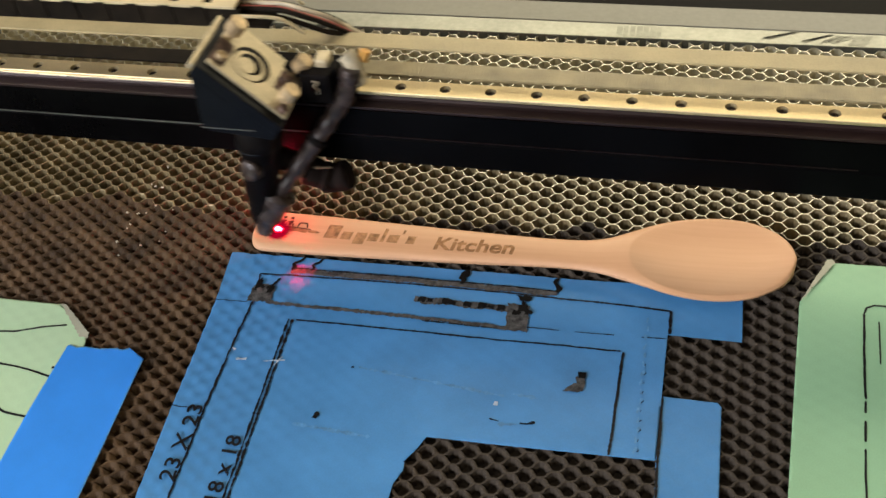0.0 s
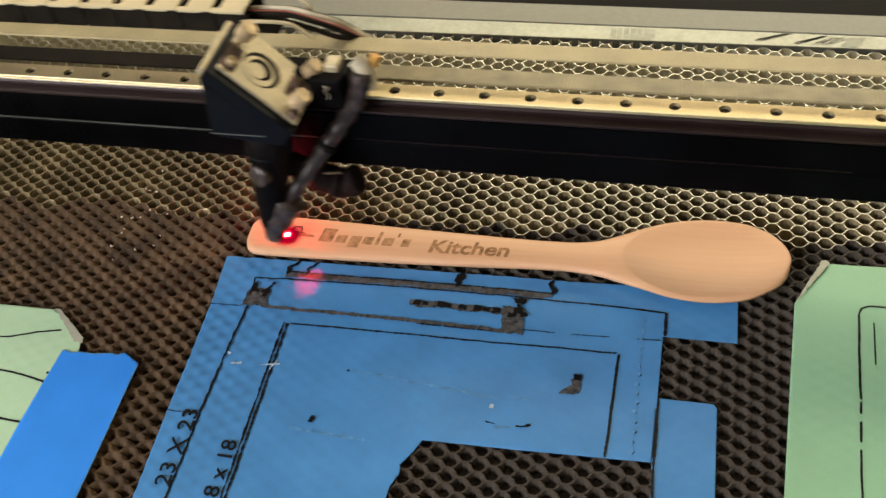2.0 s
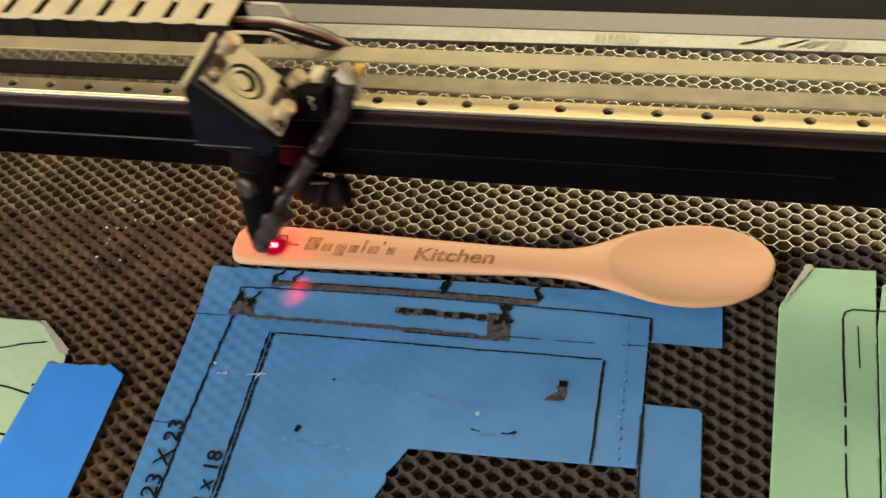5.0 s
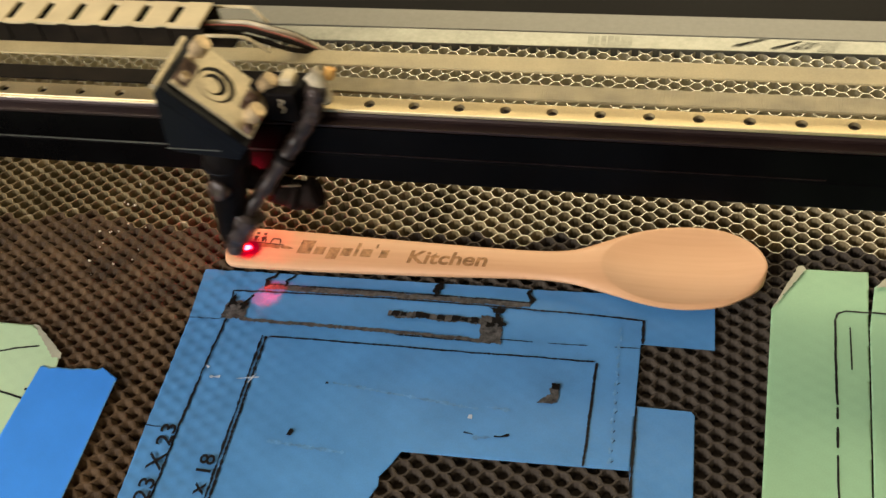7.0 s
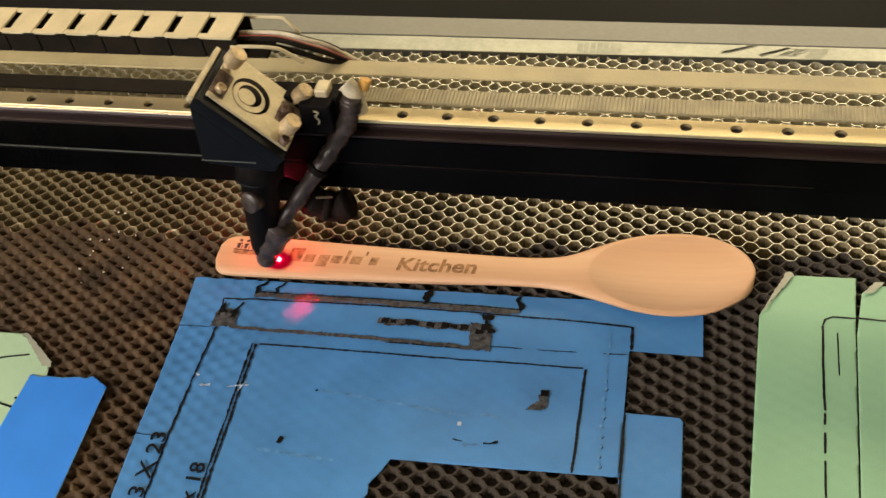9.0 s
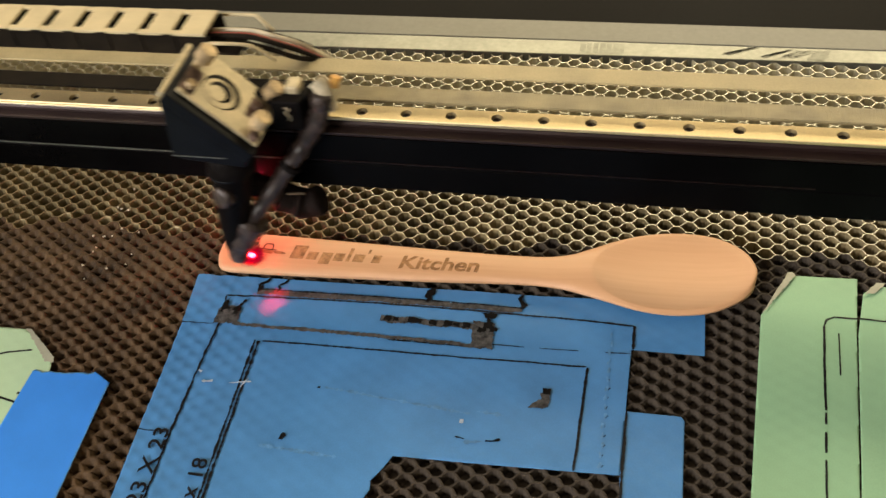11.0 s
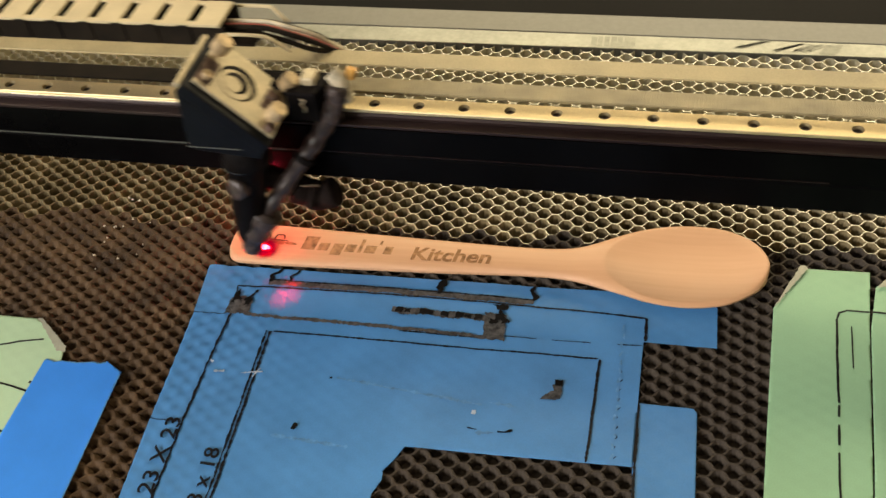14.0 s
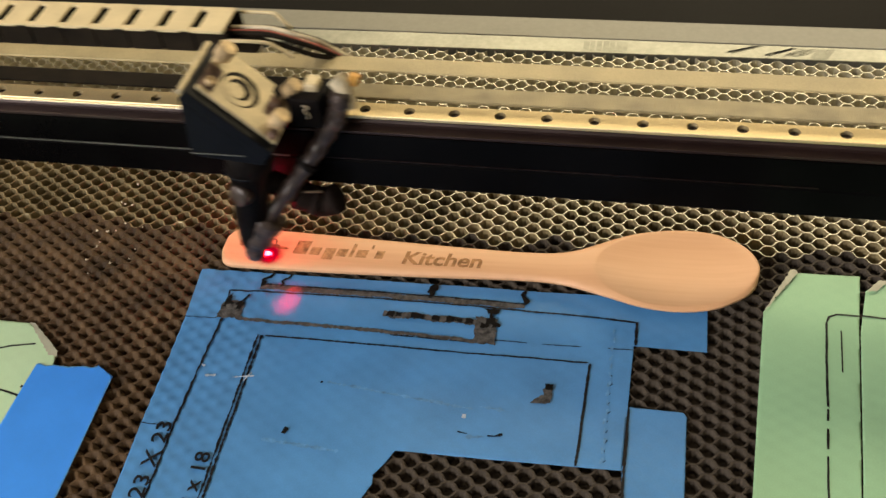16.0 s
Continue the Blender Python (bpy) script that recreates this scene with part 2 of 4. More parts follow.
def hose(pts, r, n=12, rough=0.0, steps=8, taper=1.0):
    """A tube along a smooth line; rough: unevenness of its radius."""
    line = spline(pts, steps)
    bm = bmesh.new()
    rings = []
    side = Vector((0.3, 0.2, 1)).normalized()
    for i, p in enumerate(line):
        way = (line[min(i + 1, len(line) - 1)] - line[max(i - 1, 0)]).normalized()
        u = way.cross(side).normalized()
        v = way.cross(u)
        s = i / (len(line) - 1)
        rr = r * (1 + (taper - 1) * s) * (1 + rough * math.sin(i * 0.9) + rough * random.uniform(-1.1, 1.1))
        rings.append([bm.verts.new(p + rr * (u * math.cos(2 * math.pi * k / n) + v * math.sin(2 * math.pi * k / n))) for k in range(n)])
    for a, b in zip(rings, rings[1:]):
        for k in range(n):
            bm.faces.new((a[k], a[(k + 1) % n], b[(k + 1) % n], b[k]))
    bm.faces.new(rings[0])
    bm.faces.new(rings[-1])
    return bm


def prism(outline, y0, y1, b=0.0):
    """An outline in x and z, drawn out along y."""
    bm = bmesh.new()
    f = bm.faces.new([bm.verts.new((x, y0, z)) for x, z in outline])
    e = bmesh.ops.extrude_face_region(bm, geom=[f])
    bmesh.ops.translate(bm, vec=(0, y1 - y0, 0), verts=[v for v in e["geom"] if isinstance(v, bmesh.types.BMVert)])
    if b:
        bevel(bm, b)
    return bm


# ---- honeycomb bed ----
PX, PY = 0.01425, 0.00868            # repeat across two columns, and down one
TURN = math.radians(-1.3)
OX, OY = 0.1180, 0.1213              # the middle of one cell


def cell_middle(i, j):
    u, v = i * PX / 2, (j + (0.5 if i % 2 else 0)) * PY
    return OX + u * math.cos(TURN) - v * math.sin(TURN), OY + u * math.sin(TURN) + v * math.cos(TURN)


def wander(x, y):
    """The slight unevenness of the drawn-out foil."""
    n = noise.noise_vector(Vector((x * 9, y * 9, 0.3)))
    m = noise.noise_vector(Vector((x * 130, y * 130, 4.1)))
    return n.x * 0.0016 + m.x * 0.00045, n.y * 0.0010 + m.y * 0.0004


def honeycomb():
    verts, faces, known, sooty, plugs = [], [], {}, [], []
    s = PX / 3
    c, d = math.cos(TURN), math.sin(TURN)
    # the foil swings between the levels of its glued flats
    rise = [(1.2, 0.0), (0.9, 0.23), (0.6, 0.77), (0.3, 1.0)]
    upper = rise + [(-a, b) for a, b in reversed(rise)]
    corners = [(a * s, b * PY / 2) for a, b in upper + [(-a, -b) for a, b in upper[1:-1]]]
    n = len(corners)

    def shared(x, y):
        key = (round(x / 0.0004), round(y / 0.0004))
        for a in (-1, 0, 1):
            for b in (-1, 0, 1):
                if (key[0] + a, key[1] + b) in known:
                    return known[(key[0] + a, key[1] + b)]
        wx, wy = wander(x, y)
        verts.append((x + wx, y + wy, -0.0006))
        known[key] = len(verts) - 1
        return known[key]

    for i in range(-62, 52):
        for j in range(-36, 19):
            mx, my = cell_middle(i, j)
            if not (-0.33 < mx < 0.47 and -0.175 < my < 0.285):
                continue
            outer = [shared(mx + a * c - b * d, my + a * d + b * c) for a, b in corners]
            ox = sum(verts[k][0] for k in outer) / n
            oy = sum(verts[k][1] for k in outer) / n
            rings = []
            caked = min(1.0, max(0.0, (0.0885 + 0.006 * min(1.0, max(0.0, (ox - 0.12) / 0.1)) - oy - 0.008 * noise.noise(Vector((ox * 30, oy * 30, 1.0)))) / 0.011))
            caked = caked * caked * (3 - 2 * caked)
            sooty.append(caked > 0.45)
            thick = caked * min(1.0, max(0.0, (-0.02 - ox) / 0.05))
            lump = 0.8 + 0.5 * noise.noise(Vector((ox * 260, oy * 260, 9.0)))
            for inset, z in ((0.00021 + 0.00023 * caked, -0.00060), (0.00026 + 0.00100 * caked * lump + 0.0004 * thick, -0.0010 - 0.0012 * caked + 0.0006 * thick), (0.00024 + 0.00140 * caked * lump + 0.0013 * thick, -0.006 + 0.0025 * caked), (0.00024 + 0.00145 * caked + 0.0013 * thick, -0.018 + 0.0125 * caked)):
                ring = []
                for k in range(n):
                    x, y, _ = verts[outer[k]]
                    r = math.hypot(x - ox, y - oy)
                    q = 1 - inset * 1.15 / r
                    verts.append((ox + (x - ox) * q, oy + (y - oy) * q, z))
                    ring.append(len(verts) - 1)
                rings.append(ring)
            for a, b in zip([outer] + rings, rings):
                for k in range(n):
                    faces.append((a[k], a[(k + 1) % n], b[(k + 1) % n], b[k]))
            if caked > 0.45:
                plugs.append(tuple(rings[-1]))
    walls = len(faces)
    me = bpy.data.meshes.new("honeycomb_bed")
    me.from_pydata(verts, [], faces + plugs)
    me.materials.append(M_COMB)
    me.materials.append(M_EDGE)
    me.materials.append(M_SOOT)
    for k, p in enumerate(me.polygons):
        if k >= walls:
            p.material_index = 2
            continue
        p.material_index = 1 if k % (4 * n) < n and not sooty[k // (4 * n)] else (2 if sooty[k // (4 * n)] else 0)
    return tagged(new("honeycomb_bed", me), "aluminium honeycomb cutting bed darkened with brown soot and painted shade", "honeycomb bed", kind="stuff")


honeycomb()


def surf(x, y):
    """How far a sheet sags into the cells below it."""
    u, v = x - OX, y - OY
    a = u * math.cos(TURN) + v * math.sin(TURN)
    b = -u * math.sin(TURN) + v * math.cos(TURN)
    i0 = round(a / (PX / 2))
    best = 9.0
    for i in (i0 - 1, i0, i0 + 1):
        off = 0.5 if i % 2 else 0.0
        j = round(b / PY - off)
        best = min(best, math.hypot((a - i * PX / 2) * 0.92, b - (j + off) * PY))
    k = max(0.0, 1 - (best / 0.0046) ** 2)
    deep = 0.00018 + 0.0006 * min(1.0, max(0.0, (0.02 - x) / 0.05)) if -0.06 < x < 0.23 else 0.00016
    return -deep * k * k + 0.0005 * noise.noise(Vector((x * 24, y * 24, 2.0)))


SHEET_Z = 0.0006


def sheet(name, outline, mat, parent, lift=0.0, step=0.0016, label="", sag=1.0, thick=0.00018):
    """A thin tape sheet with this outline, sagging into the cells."""
    bm = bmesh.new()
    bm.faces.new([bm.verts.new((x, y, 0)) for x, y in outline])
    xs, ys = [p[0] for p in outline], [p[1] for p in outline]
    for lo, hi, axis in ((min(xs), max(xs), Vector((1, 0, 0))), (min(ys), max(ys), Vector((0, 1, 0)))):
        k = lo + step
        while k < hi:
            bmesh.ops.bisect_plane(bm, geom=bm.verts[:] + bm.edges[:] + bm.faces[:], dist=1e-7, plane_co=axis * k, plane_no=axis)
            k += step
    for v in bm.verts:
        v.co.z = SHEET_Z + lift + sag * surf(v.co.x, v.co.y)
    rim = [e for e in bm.edges if e.is_boundary] if thick else []
    low = {}
    for e in rim:
        for v in e.verts:
            if v not in low:
                low[v] = bm.verts.new(v.co - Vector((0, 0, thick)))
        bm.faces.new((e.verts[0], e.verts[1], low[e.verts[1]], low[e.verts[0]]))
    return finish(name, bm, mat, parent, label, smooth=True)


def stroke(name, pts, width, mat, parent, lift=0.0, wobble=0.15, label="", z=None, ends=0.7):
    """A drawn or burnt line lying on the sheet, or at the height z."""
    line = [Vector((*p, 0)) for p in pts]
    fine = []
    for p, q in zip(line, line[1:]):
        n = max(1, int((q - p).length / 0.0012))
        fine += [p.lerp(q, k / n) for k in range(n)]
    fine.append(line[-1])
    bm = bmesh.new()
    rows = []
    for i, p in enumerate(fine):
        way = (fine[min(i + 1, len(fine) - 1)] - fine[max(i - 1, 0)]).normalized()
        side = Vector((-way.y, way.x, 0))
        w = width / 2 * (1 + wobble * random.uniform(-1, 1)) * (ends if i in (0, len(fine) - 1) else 1)
        p = p + side * width * 0.25 * noise.noise(Vector((p.x * 90, p.y * 90, 7)))
        row = []
        for k in (-1, 0, 1):
            c = p + side * w * k
            c.z = (SHEET_Z + surf(c.x, c.y) + 0.00016 + lift) if z is None else z
            row.append(bm.verts.new(c))
        rows.append(row)
    for a, b in zip(rows, rows[1:]):
        for k in (0, 1):
            bm.faces.new((a[k], a[k + 1], b[k + 1], b[k]))
    return finish(name, bm, mat, parent, label)


def patch(name, outline, mat, parent, lift=0.0, label="", ragged=0.0006):
    """A flat mark with a ragged outline lying on the sheet."""
    line = []
    for p, q in zip(outline, outline[1:] + outline[:1]):
        n = max(1, int(math.dist(p, q) / 0.0012))
        line += [(p[0] + (q[0] - p[0]) * k / n + random.uniform(-1, 1) * ragged, p[1] + (q[1] - p[1]) * k / n + random.uniform(-1, 1) * ragged) for k in range(n)]
    bm = bmesh.new()
    bm.faces.new([bm.verts.new((x, y, 0)) for x, y in line])
    bmesh.ops.triangulate(bm, faces=bm.faces)
    for v in bm.verts:
        v.co.z = SHEET_Z + surf(v.co.x, v.co.y) + 0.0003 + lift
    return finish(name, bm, mat, parent, label)


def letters(name, text, size, mat, parent, at, shear=0.0, thick=0.0, stretch=1.0, label=""):
    """Writing in the built-in font, as a mesh lying flat at the pose at."""
    cu = bpy.data.curves.new(name, "FONT")
    cu.body, cu.size, cu.shear, cu.offset, cu.extrude = text, size, shear, thick, 0.00006
    cu.resolution_u = 4
    tmp = bpy.data.objects.new(name, cu)
    scene.collection.objects.link(tmp)
    dg = bpy.context.evaluated_depsgraph_get()
    me = bpy.data.meshes.new_from_object(tmp.evaluated_get(dg))
    bpy.data.objects.remove(tmp)
    me.transform(at @ Matrix.Diagonal((stretch, 1, 1, 1)))
    me.materials.clear()
    me.materials.append(mat)
    ob = new(name, me)
    ob.parent = parent
    if label:
        ob["label"] = label
    return ob


# ---- the cabinet round the bed ----
tagged(finish("floor", box(-0.6, 0.9, -0.6, 0.30, -0.06, -0.0225), M_TRAY), "sooty steel tray under the honeycomb bed", "floor", kind="structure")
tagged(finish("trim", box(-0.40, 0.60, 0.2785, 0.2960, -0.02, 0.0012, 0.0005), M_FRAME), "brushed aluminium frame strip along the bed", "bed frame", kind="structure").rotation_euler = (0, 0, radians(-0.9))
tagged(finish("ledge", box(-0.40, 0.60, 0.2962, 0.3200, -0.02, 0.0018, 0.0006), M_LEDGE), "grey painted steel ledge behind the bed frame", "ledge", kind="structure").rotation_euler = (0, 0, radians(-1.4))
tagged(finish("wall_north", box(-0.6, 0.9, 0.3215, 0.60, -0.06, 0.0005), M_CABINET), "black painted steel rear of the cabinet", "wall", kind="structure").rotation_euler = (0, 0, radians(-1.4))
tagged(finish("wall_west", box(-0.62, -0.60, -0.6, 0.36, -0.06, 0.16), M_CABINET), "black painted steel cabinet wall", "wall", kind="structure")
tagged(finish("wall_east", box(0.90, 0.92, -0.6, 0.36, -0.06, 0.16), M_CABINET), "black painted steel cabinet wall", "wall", kind="structure")
tagged(finish("wall_south", box(-0.6, 0.9, -0.62, -0.60, -0.06, 0.12), M_CABINET), "black painted steel cabinet wall", "wall", kind="structure")

# dull grey streaks on the frame strip
streaks = thing("streak_mark", "dull grey streaks on the brushed frame strip", "smudge")
for x0, x1, y0, y1, lean in ((0.1525, 0.1850, 0.2775, 0.2905, 0.0), (0.250, 0.256, 0.2790, 0.2900, 0.020), (0.276, 0.280, 0.2765, 0.2880, 0.018), (0.288, 0.300, 0.2765, 0.2870, 0.012), (0.306, 0.317, 0.2745, 0.2870, 0.006)):
    for k in range(7):
        a, b = x0 + (x1 - x0) * k / 7, x0 + (x1 - x0) * (k + random.uniform(0.5, 0.95)) / 7
        bm = bmesh.new()
        dy = 0.0025 * random.random()
        bm.faces.new([bm.verts.new(p) for p in ((a, y0 + dy, 0.00145), (b, y0 + dy * 0.5, 0.00145), (b + lean, y1 - dy, 0.00145), (a + lean, y1 - dy * 0.6, 0.00145))])
        part("streak", bm, M_STREAK, streaks)

# the room round the machine
M_WALL = material("painted_plaster", (0.55, 0.52, 0.46), 0.8, 0, 0.08, 60, 2, 0.1)
M_CONCRETE = material("concrete_floor", (0.30, 0.28, 0.25), 0.8, 0, 0.15, 60, 3, 0.1)
tagged(finish("ground", box(-3.1, 3.1, -3.1, 3.6, -1.0, -0.9), M_CONCRETE), "grey concrete workshop floor", "floor", kind="structure")
tagged(finish("ceiling", box(-3.1, 3.1, -3.1, 3.6, 1.9, 2.0), M_WALL), "plain painted workshop ceiling", "ceiling", kind="structure")
for nm, b6 in (("wall_room_north", (-3.1, 3.1, 3.5, 3.6)), ("wall_room_south", (-3.1, 3.1, -3.1, -3.0)), ("wall_room_west", (-3.1, -3.0, -3.0, 3.5)), ("wall_room_east", (3.0, 3.1, -3.0, 3.5))):
    tagged(finish(nm, box(*b6, -0.9, 1.9), M_WALL), "plain painted workshop wall", "wall", kind="structure")
tagged(finish("cabinet", box(-0.6, 0.9, -0.6, 0.34, -0.9, -0.061), M_CABINET), "black steel base cabinet of the laser cutter", "machine base", kind="structure")

# ---- tape sheets ----
blue = thing("blue_tape_sheet", "worn blue masking tape sheet with marker outlines and burnt slots", "tape sheet")
sheet("top_strip", [(-0.0532, 0.047), (0.10, 0.0475), (0.241, 0.048), (0.2410, 0.0132), (0.204, 0.0138), (-0.050, 0.0095)], M_BLUE, blue, 0.00010, thick=0)
sheet("main_sheet", [(-0.0502, 0.0125), (0.2035, 0.0165), (0.2020, -0.0632), (0.150, -0.0643), (0.0905, -0.0650), (0.0872, -0.0725), (0.0825, -0.0800), (0.0832, -0.0850), (0.0800, -0.093), (0.078, -0.135), (-0.0445, -0.140)], M_BLUE, blue, -0.0001)
sheet("side_strip", [(0.2035, -0.0255), (0.2300, -0.0262), (0.2318, -0.0285), (0.2318, -0.135), (0.2045, -0.135), (0.2022, -0.064)], M_BLUE, blue, -0.0002)

# marker outlines: the outer and the inner square
ink = [("outer_line", [(-0.0303, 0.0315), (-0.010, 0.0325), (0.03, 0.0331), (0.069, 0.0333), (0.110, 0.0330), (0.1413, 0.0325)], 0.0010), ("outer_line", [(0.1413, 0.0325), (0.165, 0.0318), (0.2037, 0.0297)], 0.0011),
       ("outer_line", [(0.2040, 0.0300), (0.2042, 0.0140)], 0.0016), ("outer_line", [(0.2032, -0.027), (0.2030, -0.064), (0.2040, -0.10)], 0.0013),
       ("outer_line", [(-0.0275, 0.0120), (-0.0290, -0.030)], 0.0012), ("outer_line", [(-0.0290, -0.030), (-0.0292, -0.062), (-0.0280, -0.125)], 0.0013),
       ("inner_line", [(0.0015, 0.0005), (0.06, 0.0003), (0.12, -0.0001), (0.1805, 0.0)], 0.0010),
       ("inner_line", [(0.1815, -0.0005), (0.1808, -0.030), (0.1800, -0.0635)], 0.0014),
       ("inner_line", [(-0.0028, 0.0005), (-0.0020, -0.04), (-0.0005, -0.125)], 0.0011), ("inner_line", [(-0.0005, 0.0003), (0.0002, -0.04), (0.0018, -0.125)], 0.0013),
       ("seam_line", [(0.128, 0.0100), (0.147, 0.0097)], 0.0006), ("seam_line", [(0.155, 0.0097), (0.176, 0.0101)], 0.0005), ("seam_line", [(0.190, 0.0104), (0.203, 0.0108)], 0.0006), ("seam_line", [(-0.0500, 0.0098), (-0.031, 0.0100)], 0.0005),
       ("seam_line", [(-0.0478, -0.0640), (-0.0310, -0.0645)], 0.0005),
       ("corner_mark", [(-0.0303, 0.0315), (-0.0285, 0.0225)], 0.0008)]
for nm, pts, w in ink:
    stroke(nm, pts, w, M_INK, blue, lift=0.0004 if pts[0][1] > 0.009 else 0.0002, wobble=0.65 if nm == "inner_line" and pts[-1][1] < -0.1 else 0.35)

# burnt slots and ticks
stroke("burnt_slot", [(-0.0125, 0.0362), (0.03, 0.0362), (0.09, 0.0360), (0.1425, 0.0354)], 0.0038, M_SCORCH, blue, 0.0005, 0.2)
stroke("burnt_slot", [(-0.0125, 0.0379), (0.03, 0.0380), (0.09, 0.0378), (0.1425, 0.0371)], 0.0008, M_CHAR, blue, 0.0008, 0.6)
stroke("burnt_slot", [(0.0645, 0.0224), (0.09, 0.0220), (0.1195, 0.0214)], 0.0044, M_SCORCH, blue, 0.0005, 0.25)
stroke("burnt_slot", [(-0.020, 0.0108), (0.03, 0.0103), (0.08, 0.0094), (0.1190, 0.0082)], 0.0023, M_SCORCH, blue, 0.0005, 0.35)
stroke("burnt_slot", [(0.072, 0.0078), (0.1190, 0.0072)], 0.0007, M_CHAR, blue, 0.0005, 0.5)
patch("burnt_corner", [(0.1170, 0.0255), (0.1290, 0.0250), (0.1300, 0.0065), (0.1180, 0.0068)], M_SCORCH, blue, 0.0004)
patch("burnt_corner", [(-0.0305, 0.0225), (-0.0250, 0.0240), (-0.0180, 0.0235), (-0.0165, 0.0110), (-0.0315, 0.0105)], M_SCORCH, blue, 0.0004)
patch("char_spot", [(-0.0295, 0.0255), (-0.0270, 0.0300), (-0.0262, 0.0240), (-0.0240, 0.0215), (-0.0300, 0.0185)], M_CHAR, blue, 0.0007)
stroke("char_spot", [(-0.0225, 0.0205), (-0.0165, 0.0290)], 0.0014, M_CHAR, blue, 0.0007, 0.5)
stroke("char_spot", [(-0.0205, 0.0165), (-0.0185, 0.0235)], 0.0026, M_CHAR, blue, 0.0007, 0.5)
for x0, y0, r in ((0.0690, 0.0224, 0.0018), (0.0735, 0.0222, 0.0014), (0.083, 0.0222, 0.0021), (0.0860, 0.0220, 0.0016), (0.0950, 0.0219, 0.0018), (0.1030, 0.0217, 0.0020), (0.1075, 0.0216, 0.0015), (0.1135, 0.0215, 0.0018), (0.1225, 0.0190, 0.0018), (0.1255, 0.0228, 0.0022), (0.1290, 0.0200, 0.0016)):
    patch("char_spot", [(x0 - 1.2 * r, y0 - r), (x0 + 1.2 * r, y0 - r), (x0 + 1.3 * r, y0 + 0.9 * r), (x0 - r, y0 + r)], M_CHAR, blue, 0.0008)
patch("char_spot", [(0.1205, 0.0320), (0.1295, 0.0312), (0.1290, 0.0282), (0.1235, 0.0280)], M_CHAR, blue, 0.0006)
stroke("char_spot", [(0.1240, 0.0300), (0.1275, 0.0200)], 0.0020, M_CHAR, blue, 0.0008, 0.6)
for x0, x1, w in ((-0.0125, -0.0085, 0.0022), (-0.0005, 0.0025, 0.0013), (0.0885, 0.0895, 0.0042), (0.1425, 0.1405, 0.0026)):
    stroke("burnt_tick", [(x0, 0.0365), (x0 + 0.0012, 0.0395), (x0 - 0.0003, 0.0412), (x1, 0.0440), (x1 + 0.0016, 0.0470)], w, M_CHAR, blue, 0.0006, 0.6, ends=0.25)
# small burns, scuffs, and stitch marks with painted shadows
patch("char_spot", [(0.0295, -0.0620), (0.0320, -0.0622), (0.0328, -0.0590), (0.0308, -0.0575), (0.0296, -0.0590)], M_CHAR, blue, 0.0002, ragged=0.0003)
patch("burn_mark", [(0.1585, -0.0190), (0.1640, -0.0195), (0.1640, -0.0275), (0.1610, -0.0290), (0.1535, -0.0290), (0.1560, -0.0255), (0.1600, -0.0230)], M_SCORCH, blue, 0.0002, ragged=0.0004)
patch("char_spot", [(0.1600, -0.0160), (0.1640, -0.0160), (0.1642, -0.0200), (0.1600, -0.0195)], M_CHAR, blue, 0.0004, ragged=0.0003)
stroke("burn_mark", [(0.1195, -0.0500), (0.1245, -0.0510)], 0.0010, M_CHAR, blue, 0.0001, 0.5)
stroke("burn_mark", [(0.1350, -0.0512), (0.1385, -0.0513), (0.1425, -0.0498)], 0.0013, M_CHAR, blue, 0.0001, 0.5)
for a, b in (((-0.0235, -0.0303), (-0.0175, -0.0295)), ((-0.0080, -0.0300), (0.0040, -0.0280)), ((-0.0010, -0.0318), (0.0020, -0.0258)), ((-0.0285, -0.0225), (-0.0260, -0.0240))):
    stroke("scuff", [a, b], 0.0016 if a[0] < -0.01 else 0.0007, M_SCUFF, blue, 0.0003, 0.6)
for a, b in (((0.045, -0.0270), (0.125, -0.0360)), ((0.128, -0.0340), (0.142, -0.0352)), ((0.02, -0.0665), (0.062, -0.0690)), ((0.124, -0.0530), (0.134, -0.0520))):
    stroke("scuff", [a, b], 0.0016, M_PALE, blue, 0.0001, 0.8, ends=0.1)
patch("scuff", [(0.1200, -0.0420), (0.1222, -0.0420), (0.1220, -0.0395), (0.1203, -0.0398)], M_SCUFF, blue, 0.0001, ragged=0.0003)
for k in range(15):
    y0 = 0.024 - k * 0.0058
    stroke("stitch_mark", [(0.1925 + 0.0006 * math.sin(k * 2.3), y0), (0.1922 + 0.0008 * math.sin(k * 1.7), y0 - 0.0036)], 0.0012, M_PALE if k % 3 == 2 else M_STITCH, blue, 0.0001 if y0 < 0.012 else 0.0004, 0.6)
# dark strokes paint the shadow beside the lower stitch marks
for k in range(5, 15):
    y0 = 0.0225 - k * 0.0058
    stroke("stitch_mark", [(0.1938 + 0.0005 * math.sin(k * 2.3), y0), (0.1930, y0 - 0.0014)], 0.0005, M_INK, blue, 0.0003, 0.6)
patch("char_spot", [(0.0413, -0.0283), (0.0428, -0.0283), (0.0428, -0.0270), (0.0414, -0.0270)], M_CHAR, blue, 0.0001, ragged=0.0002)

# sizes noted by hand along the squares
letters("writing", "23 X 23", 0.0118, M_INK, blue, pose(-0.0290, -0.1085, SHEET_Z + 0.0006, 0, 0, 91), 0.05, 0.00012, 1.22)
letters("writing", "18 x 18", 0.0114, M_INK, blue, pose(-0.0022, -0.1175, SHEET_Z + 0.0006, 0, 0, 91), 0.05, 0.00012, 1.14)

